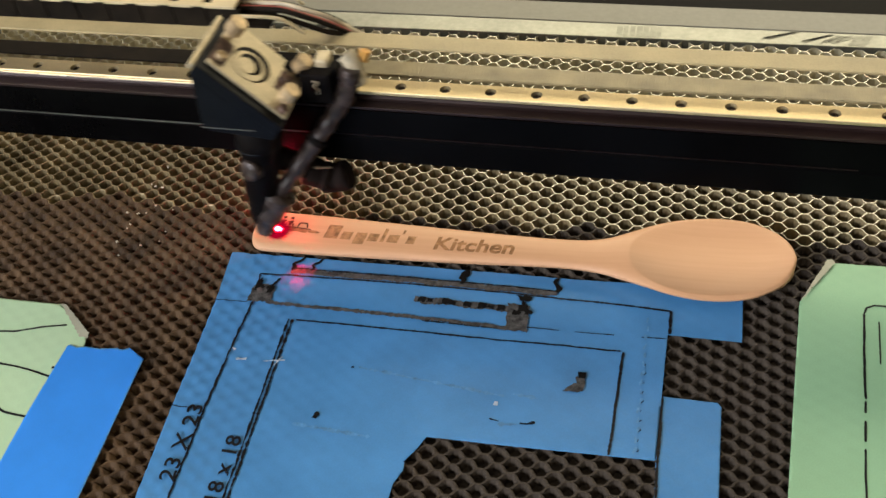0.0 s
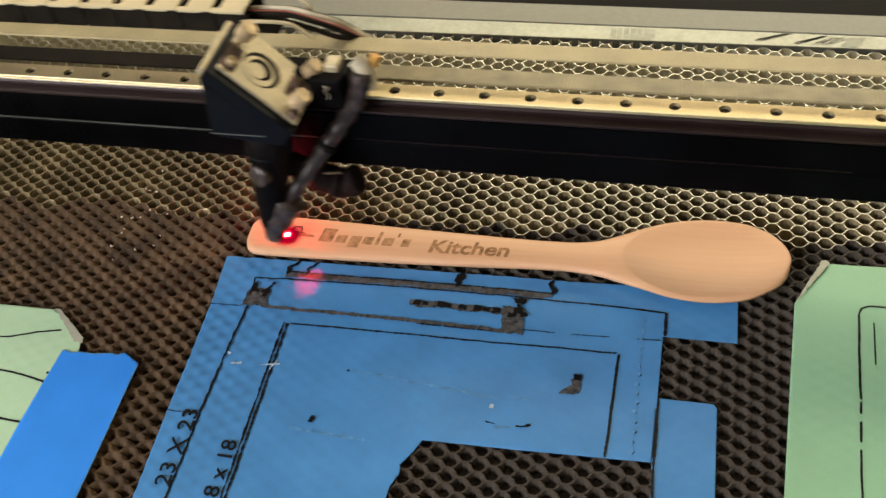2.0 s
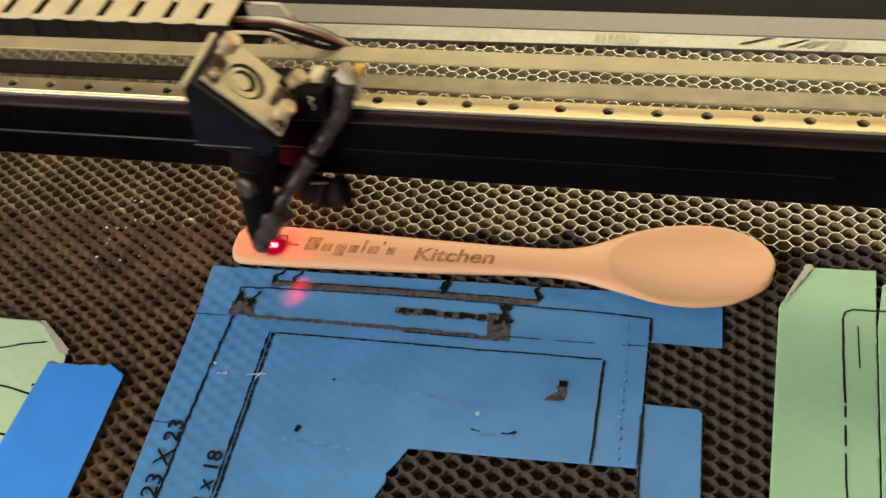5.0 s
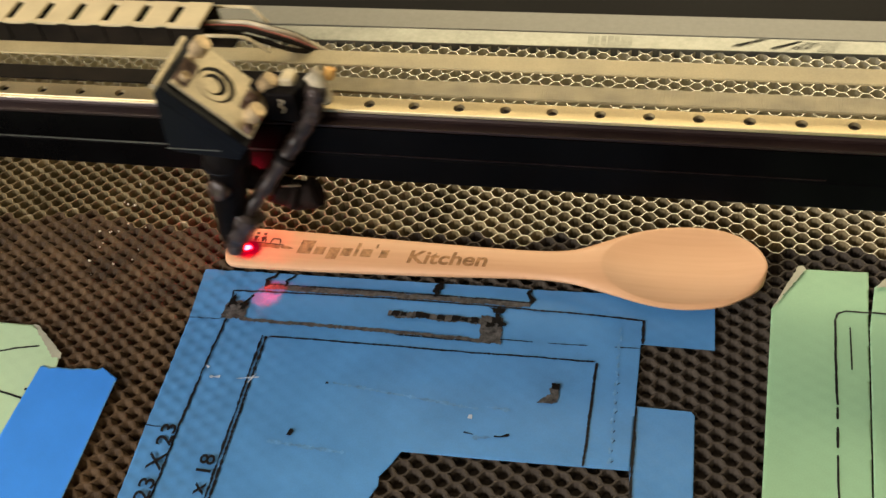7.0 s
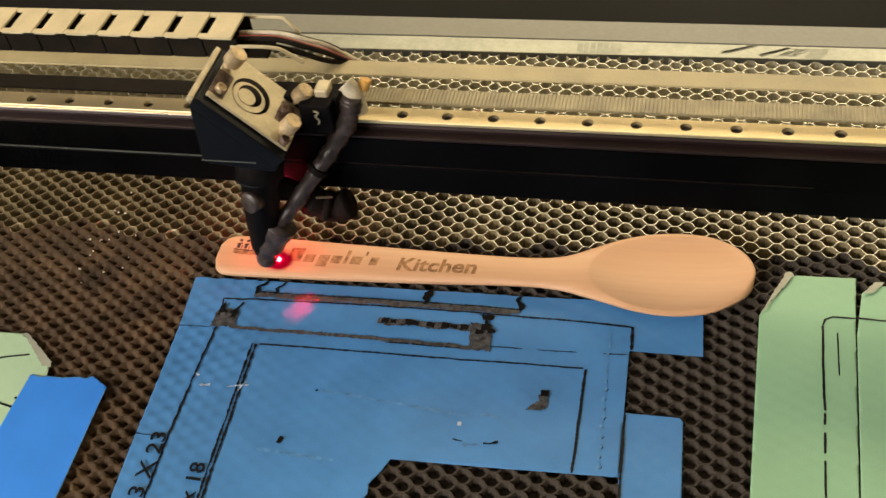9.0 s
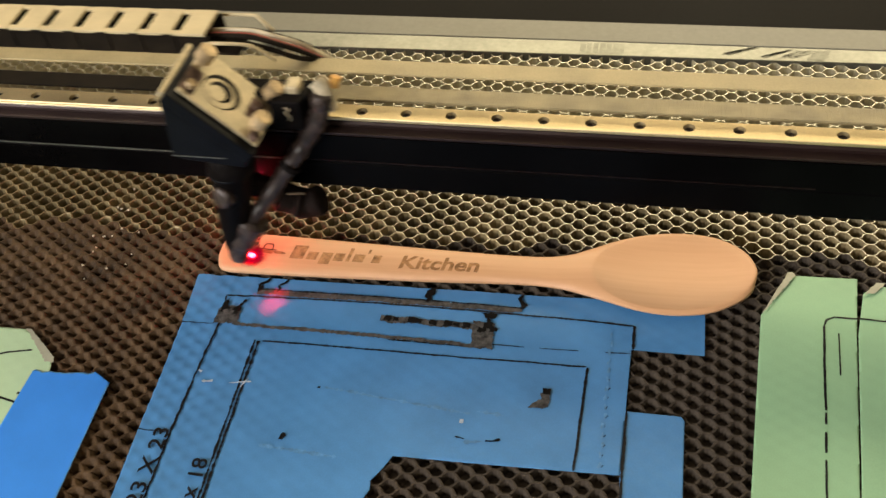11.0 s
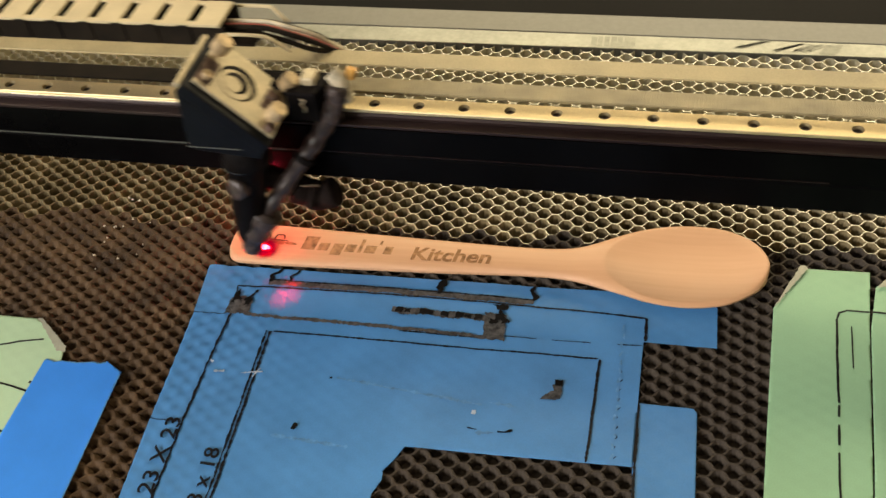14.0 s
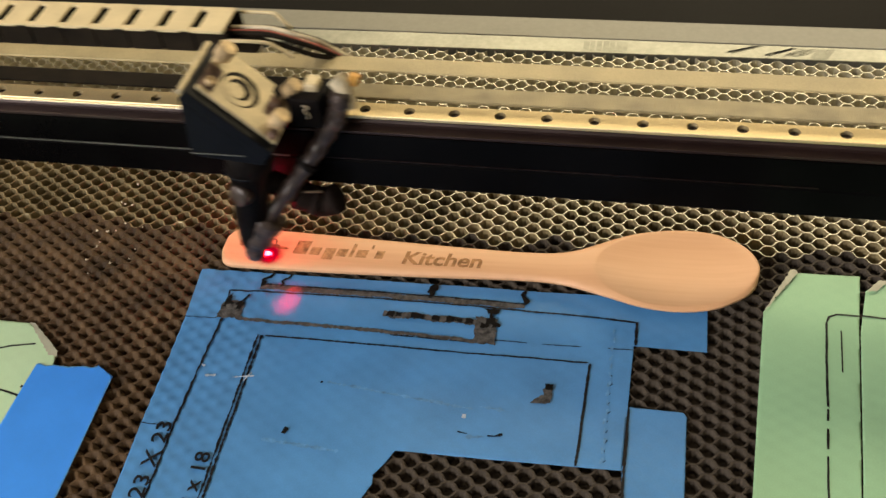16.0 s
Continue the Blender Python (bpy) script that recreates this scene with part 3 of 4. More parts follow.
new_tape = thing("blue_tape_strip", "bright new blue masking tape strip beside green tape", "tape strip")
sheet("tape", [(-0.1228, -0.0338), (-0.1212, -0.0328), (-0.1165, -0.0343), (-0.1120, -0.0332), (-0.1030, -0.0336), (-0.0935, -0.0320), (-0.0895, -0.0327), (-0.0860, -0.0308), (-0.0748, -0.0372), (-0.0728, -0.140), (-0.1240, -0.140), (-0.1243, -0.082)], M_BLUE_NEW, new_tape, 0.0010, sag=0.35)

stroke("torn_edge", [(-0.1212, -0.0332), (-0.1165, -0.0347), (-0.1120, -0.0336), (-0.1030, -0.0340), (-0.0935, -0.0324), (-0.0895, -0.0331), (-0.0862, -0.0314)], 0.0007, M_PALE, new_tape, 0.0010, 0.5, "pale torn end")
stroke("crease", [(-0.0752, -0.0385), (-0.0742, -0.070), (-0.0732, -0.135)], 0.0006, M_PALE, new_tape, 0.0010, 0.5)

old_green = thing("green_tape_sheet", "pale green masking tape sheet with drawn curves and torn edge", "tape sheet", group="green tape sheets")
sheet("tape", [(-0.30, -0.005), (-0.1415, -0.0045), (-0.1150, -0.0262), (-0.1130, -0.0345), (-0.115, -0.140), (-0.30, -0.140)], M_GREEN_PALE, old_green, 0.0003)
stroke("drawn_curve", [(-0.19, -0.031), (-0.160, -0.0275), (-0.145, -0.0222), (-0.1305, -0.0192)], 0.0012, M_INK, old_green, 0.0004)
stroke("drawn_curve", [(-0.19, -0.048), (-0.150, -0.0505), (-0.138, -0.0520), (-0.1225, -0.0555)], 0.0012, M_INK, old_green, 0.0004)
stroke("drawn_curve", [(-0.19, -0.066), (-0.150, -0.0760), (-0.138, -0.0805), (-0.122, -0.0820)], 0.0013, M_INK, old_green, 0.0004)
patch("folded_edge", [(-0.1415, -0.0043), (-0.1385, -0.0042), (-0.1148, -0.0232), (-0.1140, -0.0270), (-0.1190, -0.0265)], M_FOLD, old_green, 0.0004, "pale adhesive side folded over", 0.0004)

stroke("torn_gap", [(-0.1165, -0.0502), (-0.1205, -0.0490), (-0.1250, -0.0492)], 0.0016, M_CHAR, old_green, 0.0005, 0.6)
green = thing("green_tape_sheet", "green masking tape sheet with folded corner and marker outline", "tape sheet", group="green tape sheets")
sheet("tape", [(0.2885, 0.0745), (0.3215, 0.0750), (0.3180, 0.035), (0.3120, -0.05), (0.3050, -0.140), (0.2580, -0.140), (0.2700, 0.0440)], M_GREEN, green, 0.0002)
patch("folded_corner", [(0.2700, 0.0430), (0.2850, 0.0752), (0.2872, 0.0760), (0.2890, 0.0735), (0.2765, 0.0535)], M_FOLD, green, 0.0014, "pale adhesive side folded over", 0.0003)
for pts, w in (([(0.3020, 0.0400), (0.3035, 0.0440), (0.3075, 0.0462), (0.3190, 0.0462)], 0.0011), ([(0.3020, 0.0400), (0.3000, 0.005), (0.2993, -0.0150)], 0.0012),
               ([(0.2991, -0.0165), (0.2988, -0.0235)], 0.0012), ([(0.2985, -0.0280), (0.2978, -0.0400)], 0.0012), ([(0.2975, -0.0440), (0.2965, -0.066), (0.2945, -0.10)], 0.0010)):
    stroke("marker_outline", pts, w, M_INK, green, 0.0003)
stroke("marker_outline", [(0.3090, 0.0355), (0.3078, 0.0075)], 0.0007, M_INK, green, 0.0003)
green2 = thing("green_tape_sheet", "green masking tape sheet with marker outline beside a narrow seam", "tape sheet", group="green tape sheets")
sheet("tape", [(0.3235, 0.0640), (0.3300, 0.0700), (0.46, 0.0700), (0.46, -0.140), (0.3058, -0.140), (0.3128, -0.05), (0.3187, 0.035)], M_GREEN, green2, 0.0004)
patch("folded_corner", [(0.3238, 0.0630), (0.3305, 0.0715), (0.336, 0.0720), (0.3290, 0.0640)], M_FOLD, green2, 0.0012, "pale adhesive side folded over", 0.0003)
stroke("marker_outline", [(0.3200, 0.0462), (0.330, 0.0452), (0.40, 0.045)], 0.0011, M_INK, green2, 0.0006)


# ---- spoon ----
def spoon():
    top = thing("wooden_spoon", "pale beech wooden spoon with engraved handle lying on the bed", "spoon")
    X = [-0.0410, -0.0403, -0.0388, -0.0360, -0.030, 0.00, 0.06, 0.125, 0.150, 0.165, 0.178, 0.190, 0.203, 0.218, 0.232, 0.245, 0.255, 0.262, 0.2660, 0.2675]
    H = [0.0085, 0.0108, 0.0130, 0.0147, 0.0153, 0.0149, 0.0129, 0.0105, 0.0107, 0.0128, 0.0175, 0.0225, 0.0272, 0.0300, 0.0300, 0.0274, 0.0220, 0.0160, 0.0092, 0.0025]
    C = [0.0615, 0.0615, 0.0617, 0.0618, 0.0618, 0.0616, 0.0612, 0.0613, 0.0614, 0.0614, 0.0616, 0.0620, 0.0622, 0.0627, 0.0634, 0.0642, 0.0650, 0.0652, 0.0652, 0.0652]

    def at(x, table):
        x = min(max(x, X[0]), X[-1])
        k = max(i for i in range(len(X)) if X[i] <= x)
        k = min(k, len(X) - 2)
        t = (x - X[k]) / (X[k + 1] - X[k])
        def slope(i):
            i0, i1 = max(i - 1, 0), min(i + 1, len(X) - 1)
            return (table[i1] - table[i0]) / (X[i1] - X[i0])
        d = X[k + 1] - X[k]
        return (2 * t ** 3 - 3 * t * t + 1) * table[k] + (t ** 3 - 2 * t * t + t) * d * slope(k) + (3 * t * t - 2 * t ** 3) * table[k + 1] + (t ** 3 - t * t) * d * slope(k + 1)

    bm = bmesh.new()
    rings = []
    N = 250
    for i in range(N + 1):
        s = i / N
        x = X[0] + (X[-1] - X[0]) * s
        h, c = max(at(x, H), 0.0015), at(x, C)
        k = min(1, max(0, (x - 0.150) / 0.05))
        k = k * k * (3 - 2 * k)
        rim = 0.0090 + 0.0035 * k
        base = 0.0004 + 0.002 * (1 - k) * min(1, max(0, (x - 0.1) / 0.05))
        ring = []
        for j in range(57):
            v = -1 + 2 * j / 56
            v = math.sin(v * math.pi / 2)
            z = rim - 0.0022 * abs(v) ** 6 - 0.0004 * v * v
            bulge = 2.0 + 0.35 * min(1.0, max(0.0, (x - 0.205) / 0.045))
            e = (abs(x - 0.2222) / 0.0432) ** bulge + (abs(v * h) / 0.0279) ** bulge
            if e < 1:
                z -= 0.0050 * (1 - e ** 1.35)
            ring.append(bm.verts.new((x, c + v * h, z)))
        for j in range(1, 17):
            a = math.pi * j / 17
            ring.append(bm.verts.new((x, c + h * math.cos(a), rim - 0.0026 - (rim - 0.0026 - base) * math.sin(a) ** (0.55 + 0.40 * k) * (1 if h > 0.006 else h / 0.006))))
        rings.append(ring)
    for a, b in zip(rings, rings[1:]):
        n = len(a)
        for k in range(n):
            bm.faces.new((a[k], a[(k + 1) % n], b[(k + 1) % n], b[k]))
    bm.faces.new(rings[0])
    bm.faces.new(rings[-1])
    part("body", bm, M_SPOON, top, smooth=True)
    z = 0.00912
    # the engraved name as bars, the word after it, and the kitchen picture
    place = pose(0.0685, 0.0542, z, 0, 0, 1.0)
    letters("engraved_word", "Kitchen", 0.0138, M_BURN, top, place, 0.16, 0.00034, 1.09, "burnt brown engraved writing")
    x = 0.0025
    for w, lo, hi in ((0.0072, 0.0, 0.0108), (0.0054, 0.0, 0.0062), (0.0056, -0.0030, 0.0062), (0.0052, 0.0, 0.0062), (0.0018, 0.0, 0.0108), (0.0056, 0.0, 0.0062), (0.0012, 0.0072, 0.0105), (0.0042, 0.0, 0.0062)):
        bm = bmesh.new()
        y0 = 0.0564 + (x - 0.0025) * 0.005
        bm.faces.new([bm.verts.new(p) for p in ((x, y0 + lo, z), (x + 1.16 * w, y0 + lo, z), (x + 1.16 * w + 0.14 * (hi - lo), y0 + hi, z), (x + 0.14 * (hi - lo), y0 + hi, z))])
        part("engraved_bar", bm, M_BURN_FAINT, top)
        x += 1.16 * w + 0.0018
    return top, z


spoon_top, ENG_Z = spoon()


def pictogram(parent, z):
    """The small engraved kitchen picture at the end of the handle: three small figures, a pot with its handle, and the board they stand on."""
    stroke("engraved_picture", [(-0.0320, 0.0618), (-0.0180, 0.0613), (-0.0085, 0.0608)], 0.0034, M_BURN, parent, z=z, wobble=0.15)
    stroke("engraved_picture", [(-0.0085, 0.0610), (-0.0040, 0.0604), (-0.0005, 0.0598)], 0.0020, M_BURN, parent, z=z, wobble=0.2, ends=0.3)
    stroke("engraved_picture", [(-0.0322, 0.0636), (-0.0180, 0.0630), (-0.0065, 0.0622)], 0.0008, M_BURN_DARK, parent, z=z + 0.00004)
    arch = [(-0.0152 + 0.0030 * (1 - math.cos(a)), 0.0632 + 0.0036 * min(1.0, 1.5 * math.sin(a))) for a in [math.pi * k / 8 for k in range(9)]]
    stroke("engraved_picture", arch, 0.0010, M_BURN_DARK, parent, z=z + 0.00006)
    for k in range(3):
        x = -0.0300 + k * 0.0046
        y = 0.0646 - 0.0003 * k
        stroke("engraved_figure", [(x, y), (x + 0.0005, y + 0.0042)], 0.0024, M_BURN_DARK, parent, z=z + 0.00005, wobble=0.4)
        stroke("engraved_figure", [(x - 0.0014, y + 0.0030), (x + 0.0020, y + 0.0038)], 0.0013, M_BURN_DARK, parent, z=z + 0.00007, wobble=0.4)
        stroke("engraved_figure", [(x - 0.0006, y + 0.0062), (x + 0.0014, y + 0.0064)], 0.0022, M_BURN_DARK, parent, z=z + 0.00006, wobble=0.3)
        stroke("engraved_figure", [(x + 0.0021, y - 0.0002), (x + 0.0023, y + 0.0020)], 0.0010, M_BURN_DARK, parent, z=z + 0.00006, wobble=0.3)


pictogram(spoon_top, ENG_Z)


# ---- gantry: its own x runs along the rail, y = 0 on the rail's middle ----
GANTRY_AT = pose(0.126, 0.0940, 0.0, 0, 0, -1.4)


def rail_mesh(x0, x1):
    """The rail's flat top, pierced by a counterbored hole every 25 mm, with its edges and hole walls."""
    y, top, low, r, n = 0.0060, 0.0900, 0.0880, 0.0031, 16
    vs, fs = [], []
    for k in range(-24, 26):
        xc = 0.025 * k
        a = len(vs)
        for q in range(n):
            t = 2 * math.pi * q / n
            c, d = math.cos(t), math.sin(t)
            m = 0.0056 / max(abs(c), abs(d))
            vs += [(xc + c * m, d * m, top), (xc + c * r, d * r, top), (xc + c * r, d * r, low - 0.0008)]
        for q in range(n):
            p, w = a + 3 * q, a + 3 * ((q + 1) % n)
            fs += [(p, w, w + 1, p + 1), (p + 1, w + 1, w + 2, p + 2)]
        b = len(vs)
        vs += [(xc + 0.0056, -0.0056, top), (xc + 0.0194, -0.0056, top), (xc + 0.0194, 0.0056, top), (xc + 0.0056, 0.0056, top)]
        fs.append((b, b + 1, b + 2, b + 3))
    b = len(vs)
    xa, xb = -0.6056, 0.6444
    for side in (-1, 1):
        b = len(vs)
        for x in (xa, xb):
            vs += [(x, side * 0.0056, top), (x, side * y, top - 0.0004), (x, side * y, low), (x, 0.0, low)]
        fs += [(b + q, b + q + 1, b + q + 5, b + q + 4) for q in range(2)]
    bm = bmesh.new()
    made = [bm.verts.new(v) for v in vs]
    for f in fs:
        bm.faces.new([made[q] for q in f])
    return bm


def make_gantry():
    g = thing("gantry", "black gantry beam with steel linear rail and smooth belt", "gantry", GANTRY_AT)
    x0, x1 = -0.62, 0.66
    beam = part("beam", prism_x([(-0.0125, 0.0818), (-0.0125, 0.0648), (-0.0118, 0.0641), (-0.0118, 0.0625), (-0.0125, 0.0618), (-0.0125, 0.0452), (0.0130, 0.0452), (0.0130, 0.0818)], x0, x1), M_BEAM, g, "black anodised beam")
    part("beam_edge", box(x0, x1, -0.0118, 0.0125, 0.0818, 0.0836, 0.0003), M_BROWN, beam, "bronze-brown upper edge")
    # highlight on the groove painted in two tones, bright left and dull right
    part("groove_edge", box(x0, -0.120, -0.0131, -0.0122, 0.0636, 0.0640), M_FRAME, beam, "thin edge with its highlight painted bright")
    part("groove_edge", box(-0.119, 0.165, -0.0129, -0.0122, 0.0642, 0.0644), M_BROWN, beam, "thin dull edge")
    rail = part("rail", rail_mesh(x0, x1), M_RAIL, g, "ground steel linear rail")
    part("rail_side", prism_x([(-0.0060, 0.0838), (-0.0060, 0.0856), (-0.0046, 0.0870), (-0.0058, 0.0874), (0.0058, 0.0874), (0.0046, 0.0870), (0.0060, 0.0856), (0.0060, 0.0838)], x0, x1), M_BROWN, rail, "dark brown flank")
    # bright strip that paints the reflection along the rail's left part
    part("rail_glint", box(x0, -0.128, -0.0064, -0.0059, 0.0876, 0.0883), M_SHINE, rail, "bright strip painting a reflection on the rail")
    # the black disc puts the shade at the hole's floor into colour
    ring = part("bolt_hole", lathe((0, 0, 0.0872), (0, 0, 0.09), [(0.0, 0.0030), (0.0002, 0.0030)], 16), M_RECESS_SHADE, rail, "floor of a counterbored hole, shade in its black colour")
    bolt = part("bolt", lathe((0, 0, 0.0874), (0, 0, 0.09), [(0.0, 0.0022), (0.0010, 0.0022), (0.0013, 0.0018), (0.0012, 0.0010), (0.0006, 0.0010)], 14), M_BOLT_DARK, rail)
    for k in range(-24, 26):
        if k == 0:
            continue
        for o in (ring, bolt):
            c = o.copy()
            scene.collection.objects.link(c)
            c.location.x = 0.025 * k
    # belts: the upper run smooth, the lower one with its teeth up
    part("upper_belt", box(x0, x1, 0.0165, 0.0290, 0.1022, 0.1036, 0.0003), M_BELT, g, "smooth dusty drive belt")
    return g


def prism_x(outline, x0, x1):
    bm = bmesh.new()
    f = bm.faces.new([bm.verts.new((x0, y, z)) for y, z in outline])
    e = bmesh.ops.extrude_face_region(bm, geom=[f])
    bmesh.ops.translate(bm, vec=(x1 - x0, 0, 0), verts=[v for v in e["geom"] if isinstance(v, bmesh.types.BMVert)])
    return bm


gantry = make_gantry()


def make_belt():
    """The lower run of the drive belt, which travels with the head."""
    belt = thing("toothed_belt", "dusty toothed drive belt running behind the linear rail", "drive belt", GANTRY_AT)
    x0, x1 = -0.62, 0.66
    vs, fs = [], []
    xx = -0.118
    while xx < x1:
        b = len(vs)
        for dx, z in ((0, 0.0849), (0.0003, 0.0854), (0.0011, 0.0854), (0.0014, 0.0849), (0.0021, 0.0849)):
            vs += [(xx + dx, 0.0165, z), (xx + dx, 0.0290, z)]
        for q in range(4):
            fs.append((b + 2 * q, b + 2 * q + 2, b + 2 * q + 3, b + 2 * q + 1))
        fs.append((b, b + 2, b + 4, b + 6))
        xx += 0.0021
    me = bpy.data.meshes.new("belt_teeth")
    me.from_pydata(vs, [], fs)
    me.materials.append(M_BELT_TOOTH)
    teeth = new("belt_teeth", me)
    teeth.parent = belt
    teeth["kind"] = "stuff"
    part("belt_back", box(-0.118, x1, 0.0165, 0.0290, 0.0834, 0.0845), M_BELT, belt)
    # left of the head the belt's shade is put into a black colour
    part("belt_run", box(x0, -0.122, 0.0165, 0.0290, 0.0838, 0.0852, 0.0003), M_CHAIN_SIDE, belt, "left run of the belt with its shade painted black")
    return belt


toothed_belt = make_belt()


# ---- laser head: origin on the bed below the beam's spot ----
def make_head():
    h = thing("laser_head", "laser head with silver mirror mount, black nozzle and air hose", "laser head")
    yf, yb = -0.013, 0.027
    # body below the sloping mirror plate
    body = part("mirror_body", prism([(-0.0142, 0.1312), (0.0245, 0.0935), (0.0220, 0.0900), (-0.0135, 0.0935), (-0.0170, 0.0965)], yf, yb, 0.0008), M_HEAD, h, "dark blue anodised mirror block")
    # pale strip drawn in for the light catching the block's lower edge
    part("body_lit_edge", box(-0.0172, 0.0130, yf - 0.0006, yf + 0.0004, 0.0960, 0.0963), M_FRAME, body, "thin strip painting the lit lower edge")
    n = Vector((1, 0, 1)).normalized()
    d = Vector((1, 0, -1)).normalized()
    L = Vector((-0.0165, 0, 0.1365))

    def slab(a0, a1, y0, y1, t0, t1, b=0.0006):
        bm = box(a0, a1, y0, y1, t0, t1, b)
        m = Matrix(((d.x, 0, n.x, L.x), (0, 1, 0, 0), (d.z, 0, n.z, L.z), (0, 0, 0, 1)))
        bmesh.ops.transform(bm, matrix=m, verts=bm.verts)
        return bm

    def on(a, y, t):
        return L + d * a + Vector((0, y, 0)) + n * t

    part("backing_plate", slab(0.0050, 0.0585, yf - 0.001, yb + 0.001, -0.0012, 0.0064), M_HEAD, body, "dark plate")
    part("plate_edge", slab(0.0016, 0.0042, yf - 0.0006, yb + 0.001, 0.0010, 0.0052, 0.0004), M_PLATE, body, "bright edge of the second plate")
    plate = part("mirror_plate", slab(0.0082, 0.0575, yf + 0.0046, yb + 0.001, 0.0066, 0.0085, 0.0005), M_PLATE, h, "dusty silver adjusting plate")
    mid = 0.0285
    yc = 0.0085
    # partly covered black discs paint the shaded crescents of the opening and cap
    part("mirror_ring", lathe(on(mid, yc, 0.0080), on(mid, yc, 0.012), [(0.0, 0.0109), (0.0007, 0.0109)]), M_RECESS_SHADE, plate, "black disc painting the shade in a round opening", True)
    part("mirror_cap", lathe(on(mid - 0.0008, yc - 0.0020, 0.0082), on(mid - 0.0008, yc - 0.0020, 0.012), [(0.0, 0.0094), (0.0006, 0.0094), (0.0008, 0.0091)]), M_PLATE, plate, "round silver mirror cap")
    part("cap_shade", lathe(on(mid - 0.0006, yc - 0.0008, 0.0085), on(mid - 0.0006, yc - 0.0008, 0.011), [(0.0, 0.0066), (0.0007, 0.0066)]), M_RECESS_SHADE, plate, "", True)
    part("cap_centre", lathe(on(mid - 0.0020, yc - 0.0030, 0.0088), on(mid - 0.0020, yc - 0.0030, 0.011), [(0.0, 0.0050), (0.0005, 0.0050), (0.0006, 0.0048)]), M_PLATE, plate)
    # dark brown patches round the screws
    part("brown_patch", slab(0.0081, 0.0165, -0.0060, 0.0120, 0.0080, 0.00862, 0.0), M_DARK_BROWN, plate, "dark brown patch")
    part("brown_patch", slab(0.0440, 0.0520, 0.0050, 0.0200, 0.0080, 0.00858, 0.0), M_DARK_BROWN, plate, "dark brown patch")
    # thumbscrews
    for a, y, ln, r in ((0.0108, 0.0160, 0.0125, 0.0048), (0.0500, 0.0240, 0.0125, 0.0046), (0.0510, -0.0005, 0.0125, 0.0046)):
        part("thumbscrew", lathe(on(a, y, 0.0085), on(a, y, 0.02), [(0.0, 0.0022), (0.0045, 0.0022), (0.0046, r), (ln - 0.0006, r), (ln, r - 0.0006)], 28), M_BRASS, plate, "dull brass thumbscrew")
    for a, y in ((0.0128, -0.0015), (0.0125, 0.0245), (0.0465, 0.0135), (0.0535, -0.0055)):
        part("cap_screw", lathe(on(a, y, 0.0085), on(a, y, 0.02), [(0.0, 0.0026), (0.0034, 0.0026), (0.0036, 0.0022), (0.0026, 0.0012), (0.0025, 0.0010)], 18), M_BRASS if a < 0.02 and y < 0 else M_DARK_BROWN, plate, "", True)
    # lens tube and nozzle
    tube = part("lens_tube", lathe((0.0085, 0.003, 0.094), (-0.0040, -0.0050, 0.0175), [(0.0, 0.0130), (0.0190, 0.0130), (0.0195, 0.0125), (0.0200, 0.0108), (0.0400, 0.0104), (0.0405, 0.0098), (0.0560, 0.0088), (0.0565, 0.0083), (0.0690, 0.0072), (0.0740, 0.0058), (0.0772, 0.0046)]), M_BLACK, h, "black lens tube and cone nozzle", True)
    part("tube_ring", lathe((0.0052, 0.001, 0.0775), (0.0050, 0.001, 0.07), [(0.0, 0.0129), (0.0006, 0.0131), (0.0016, 0.0129)]), M_HEAD, tube, "", True)
    part("clamp_screw", lathe((0.0035, -0.0070, 0.0640), (0.0010, -0.0130, 0.0660), [(0.0, 0.0062), (0.0060, 0.0062), (0.0068, 0.0054)], 20), M_RUBBER, tube, "dull grey clamp knob", True)
    # air hose from the connector to the nozzle
    hz = part("air_hose", hose([(0.0580, 0.024, 0.1120), (0.0545, 0.022, 0.1000), (0.0455, 0.019, 0.0848), (0.0352, 0.014, 0.0712), (0.0222, 0.008, 0.0544), (0.0095, 0.001, 0.0390), (0.0025, -0.003, 0.0300)], 0.0052, 12, 0.07, 9, 0.84), M_RUBBER, h, "grey braided air hose", True)
    part("hose_wrap", hose([(0.0574, 0.0238, 0.1095), (0.0545, 0.022, 0.1000), (0.0510, 0.0205, 0.0915)], 0.0055, 12, 0.10, 6, 0.92), M_RUBBER, hz, "taped hose wrap", True)
    part("hose_tie", rod((0.0352, 0.0140, 0.0712), (0.0330, 0.0128, 0.0684), 0.0063, n=14, b=0.0005), M_BLACK, hz)
    part("hose_end", hose([(0.0095, -0.001, 0.0390), (0.0035, -0.004, 0.0290), (-0.0008, -0.0055, 0.0210), (-0.0032, -0.0060, 0.0130)], 0.0100, 14, 0.04, 6, 0.52), M_RUBBER, hz, "", True)
    # pointer on its bracket
    br = part("pointer_bracket", hose([(0.006, 0.008, 0.060), (0.0197, 0.013, 0.0514), (0.0271, 0.016, 0.0426)], 0.0068, 10, 0.06, 6, 1.0), M_MATT, h, "black pointer bracket", True)
    part("pointer_body", hose([(0.0225, 0.015, 0.0450), (0.0300, 0.017, 0.0395), (0.0370, 0.018, 0.0370), (0.0455, 0.019, 0.0400)], 0.0086, 12, 0.035, 6, 1.0), M_MATT, br, "black taped pointer body", True)
    part("bracket_strap", rod((0.0310, 0.0080, 0.0530), (0.0400, 0.0100, 0.0525), 0.0007, n=8), M_BOLT, br)
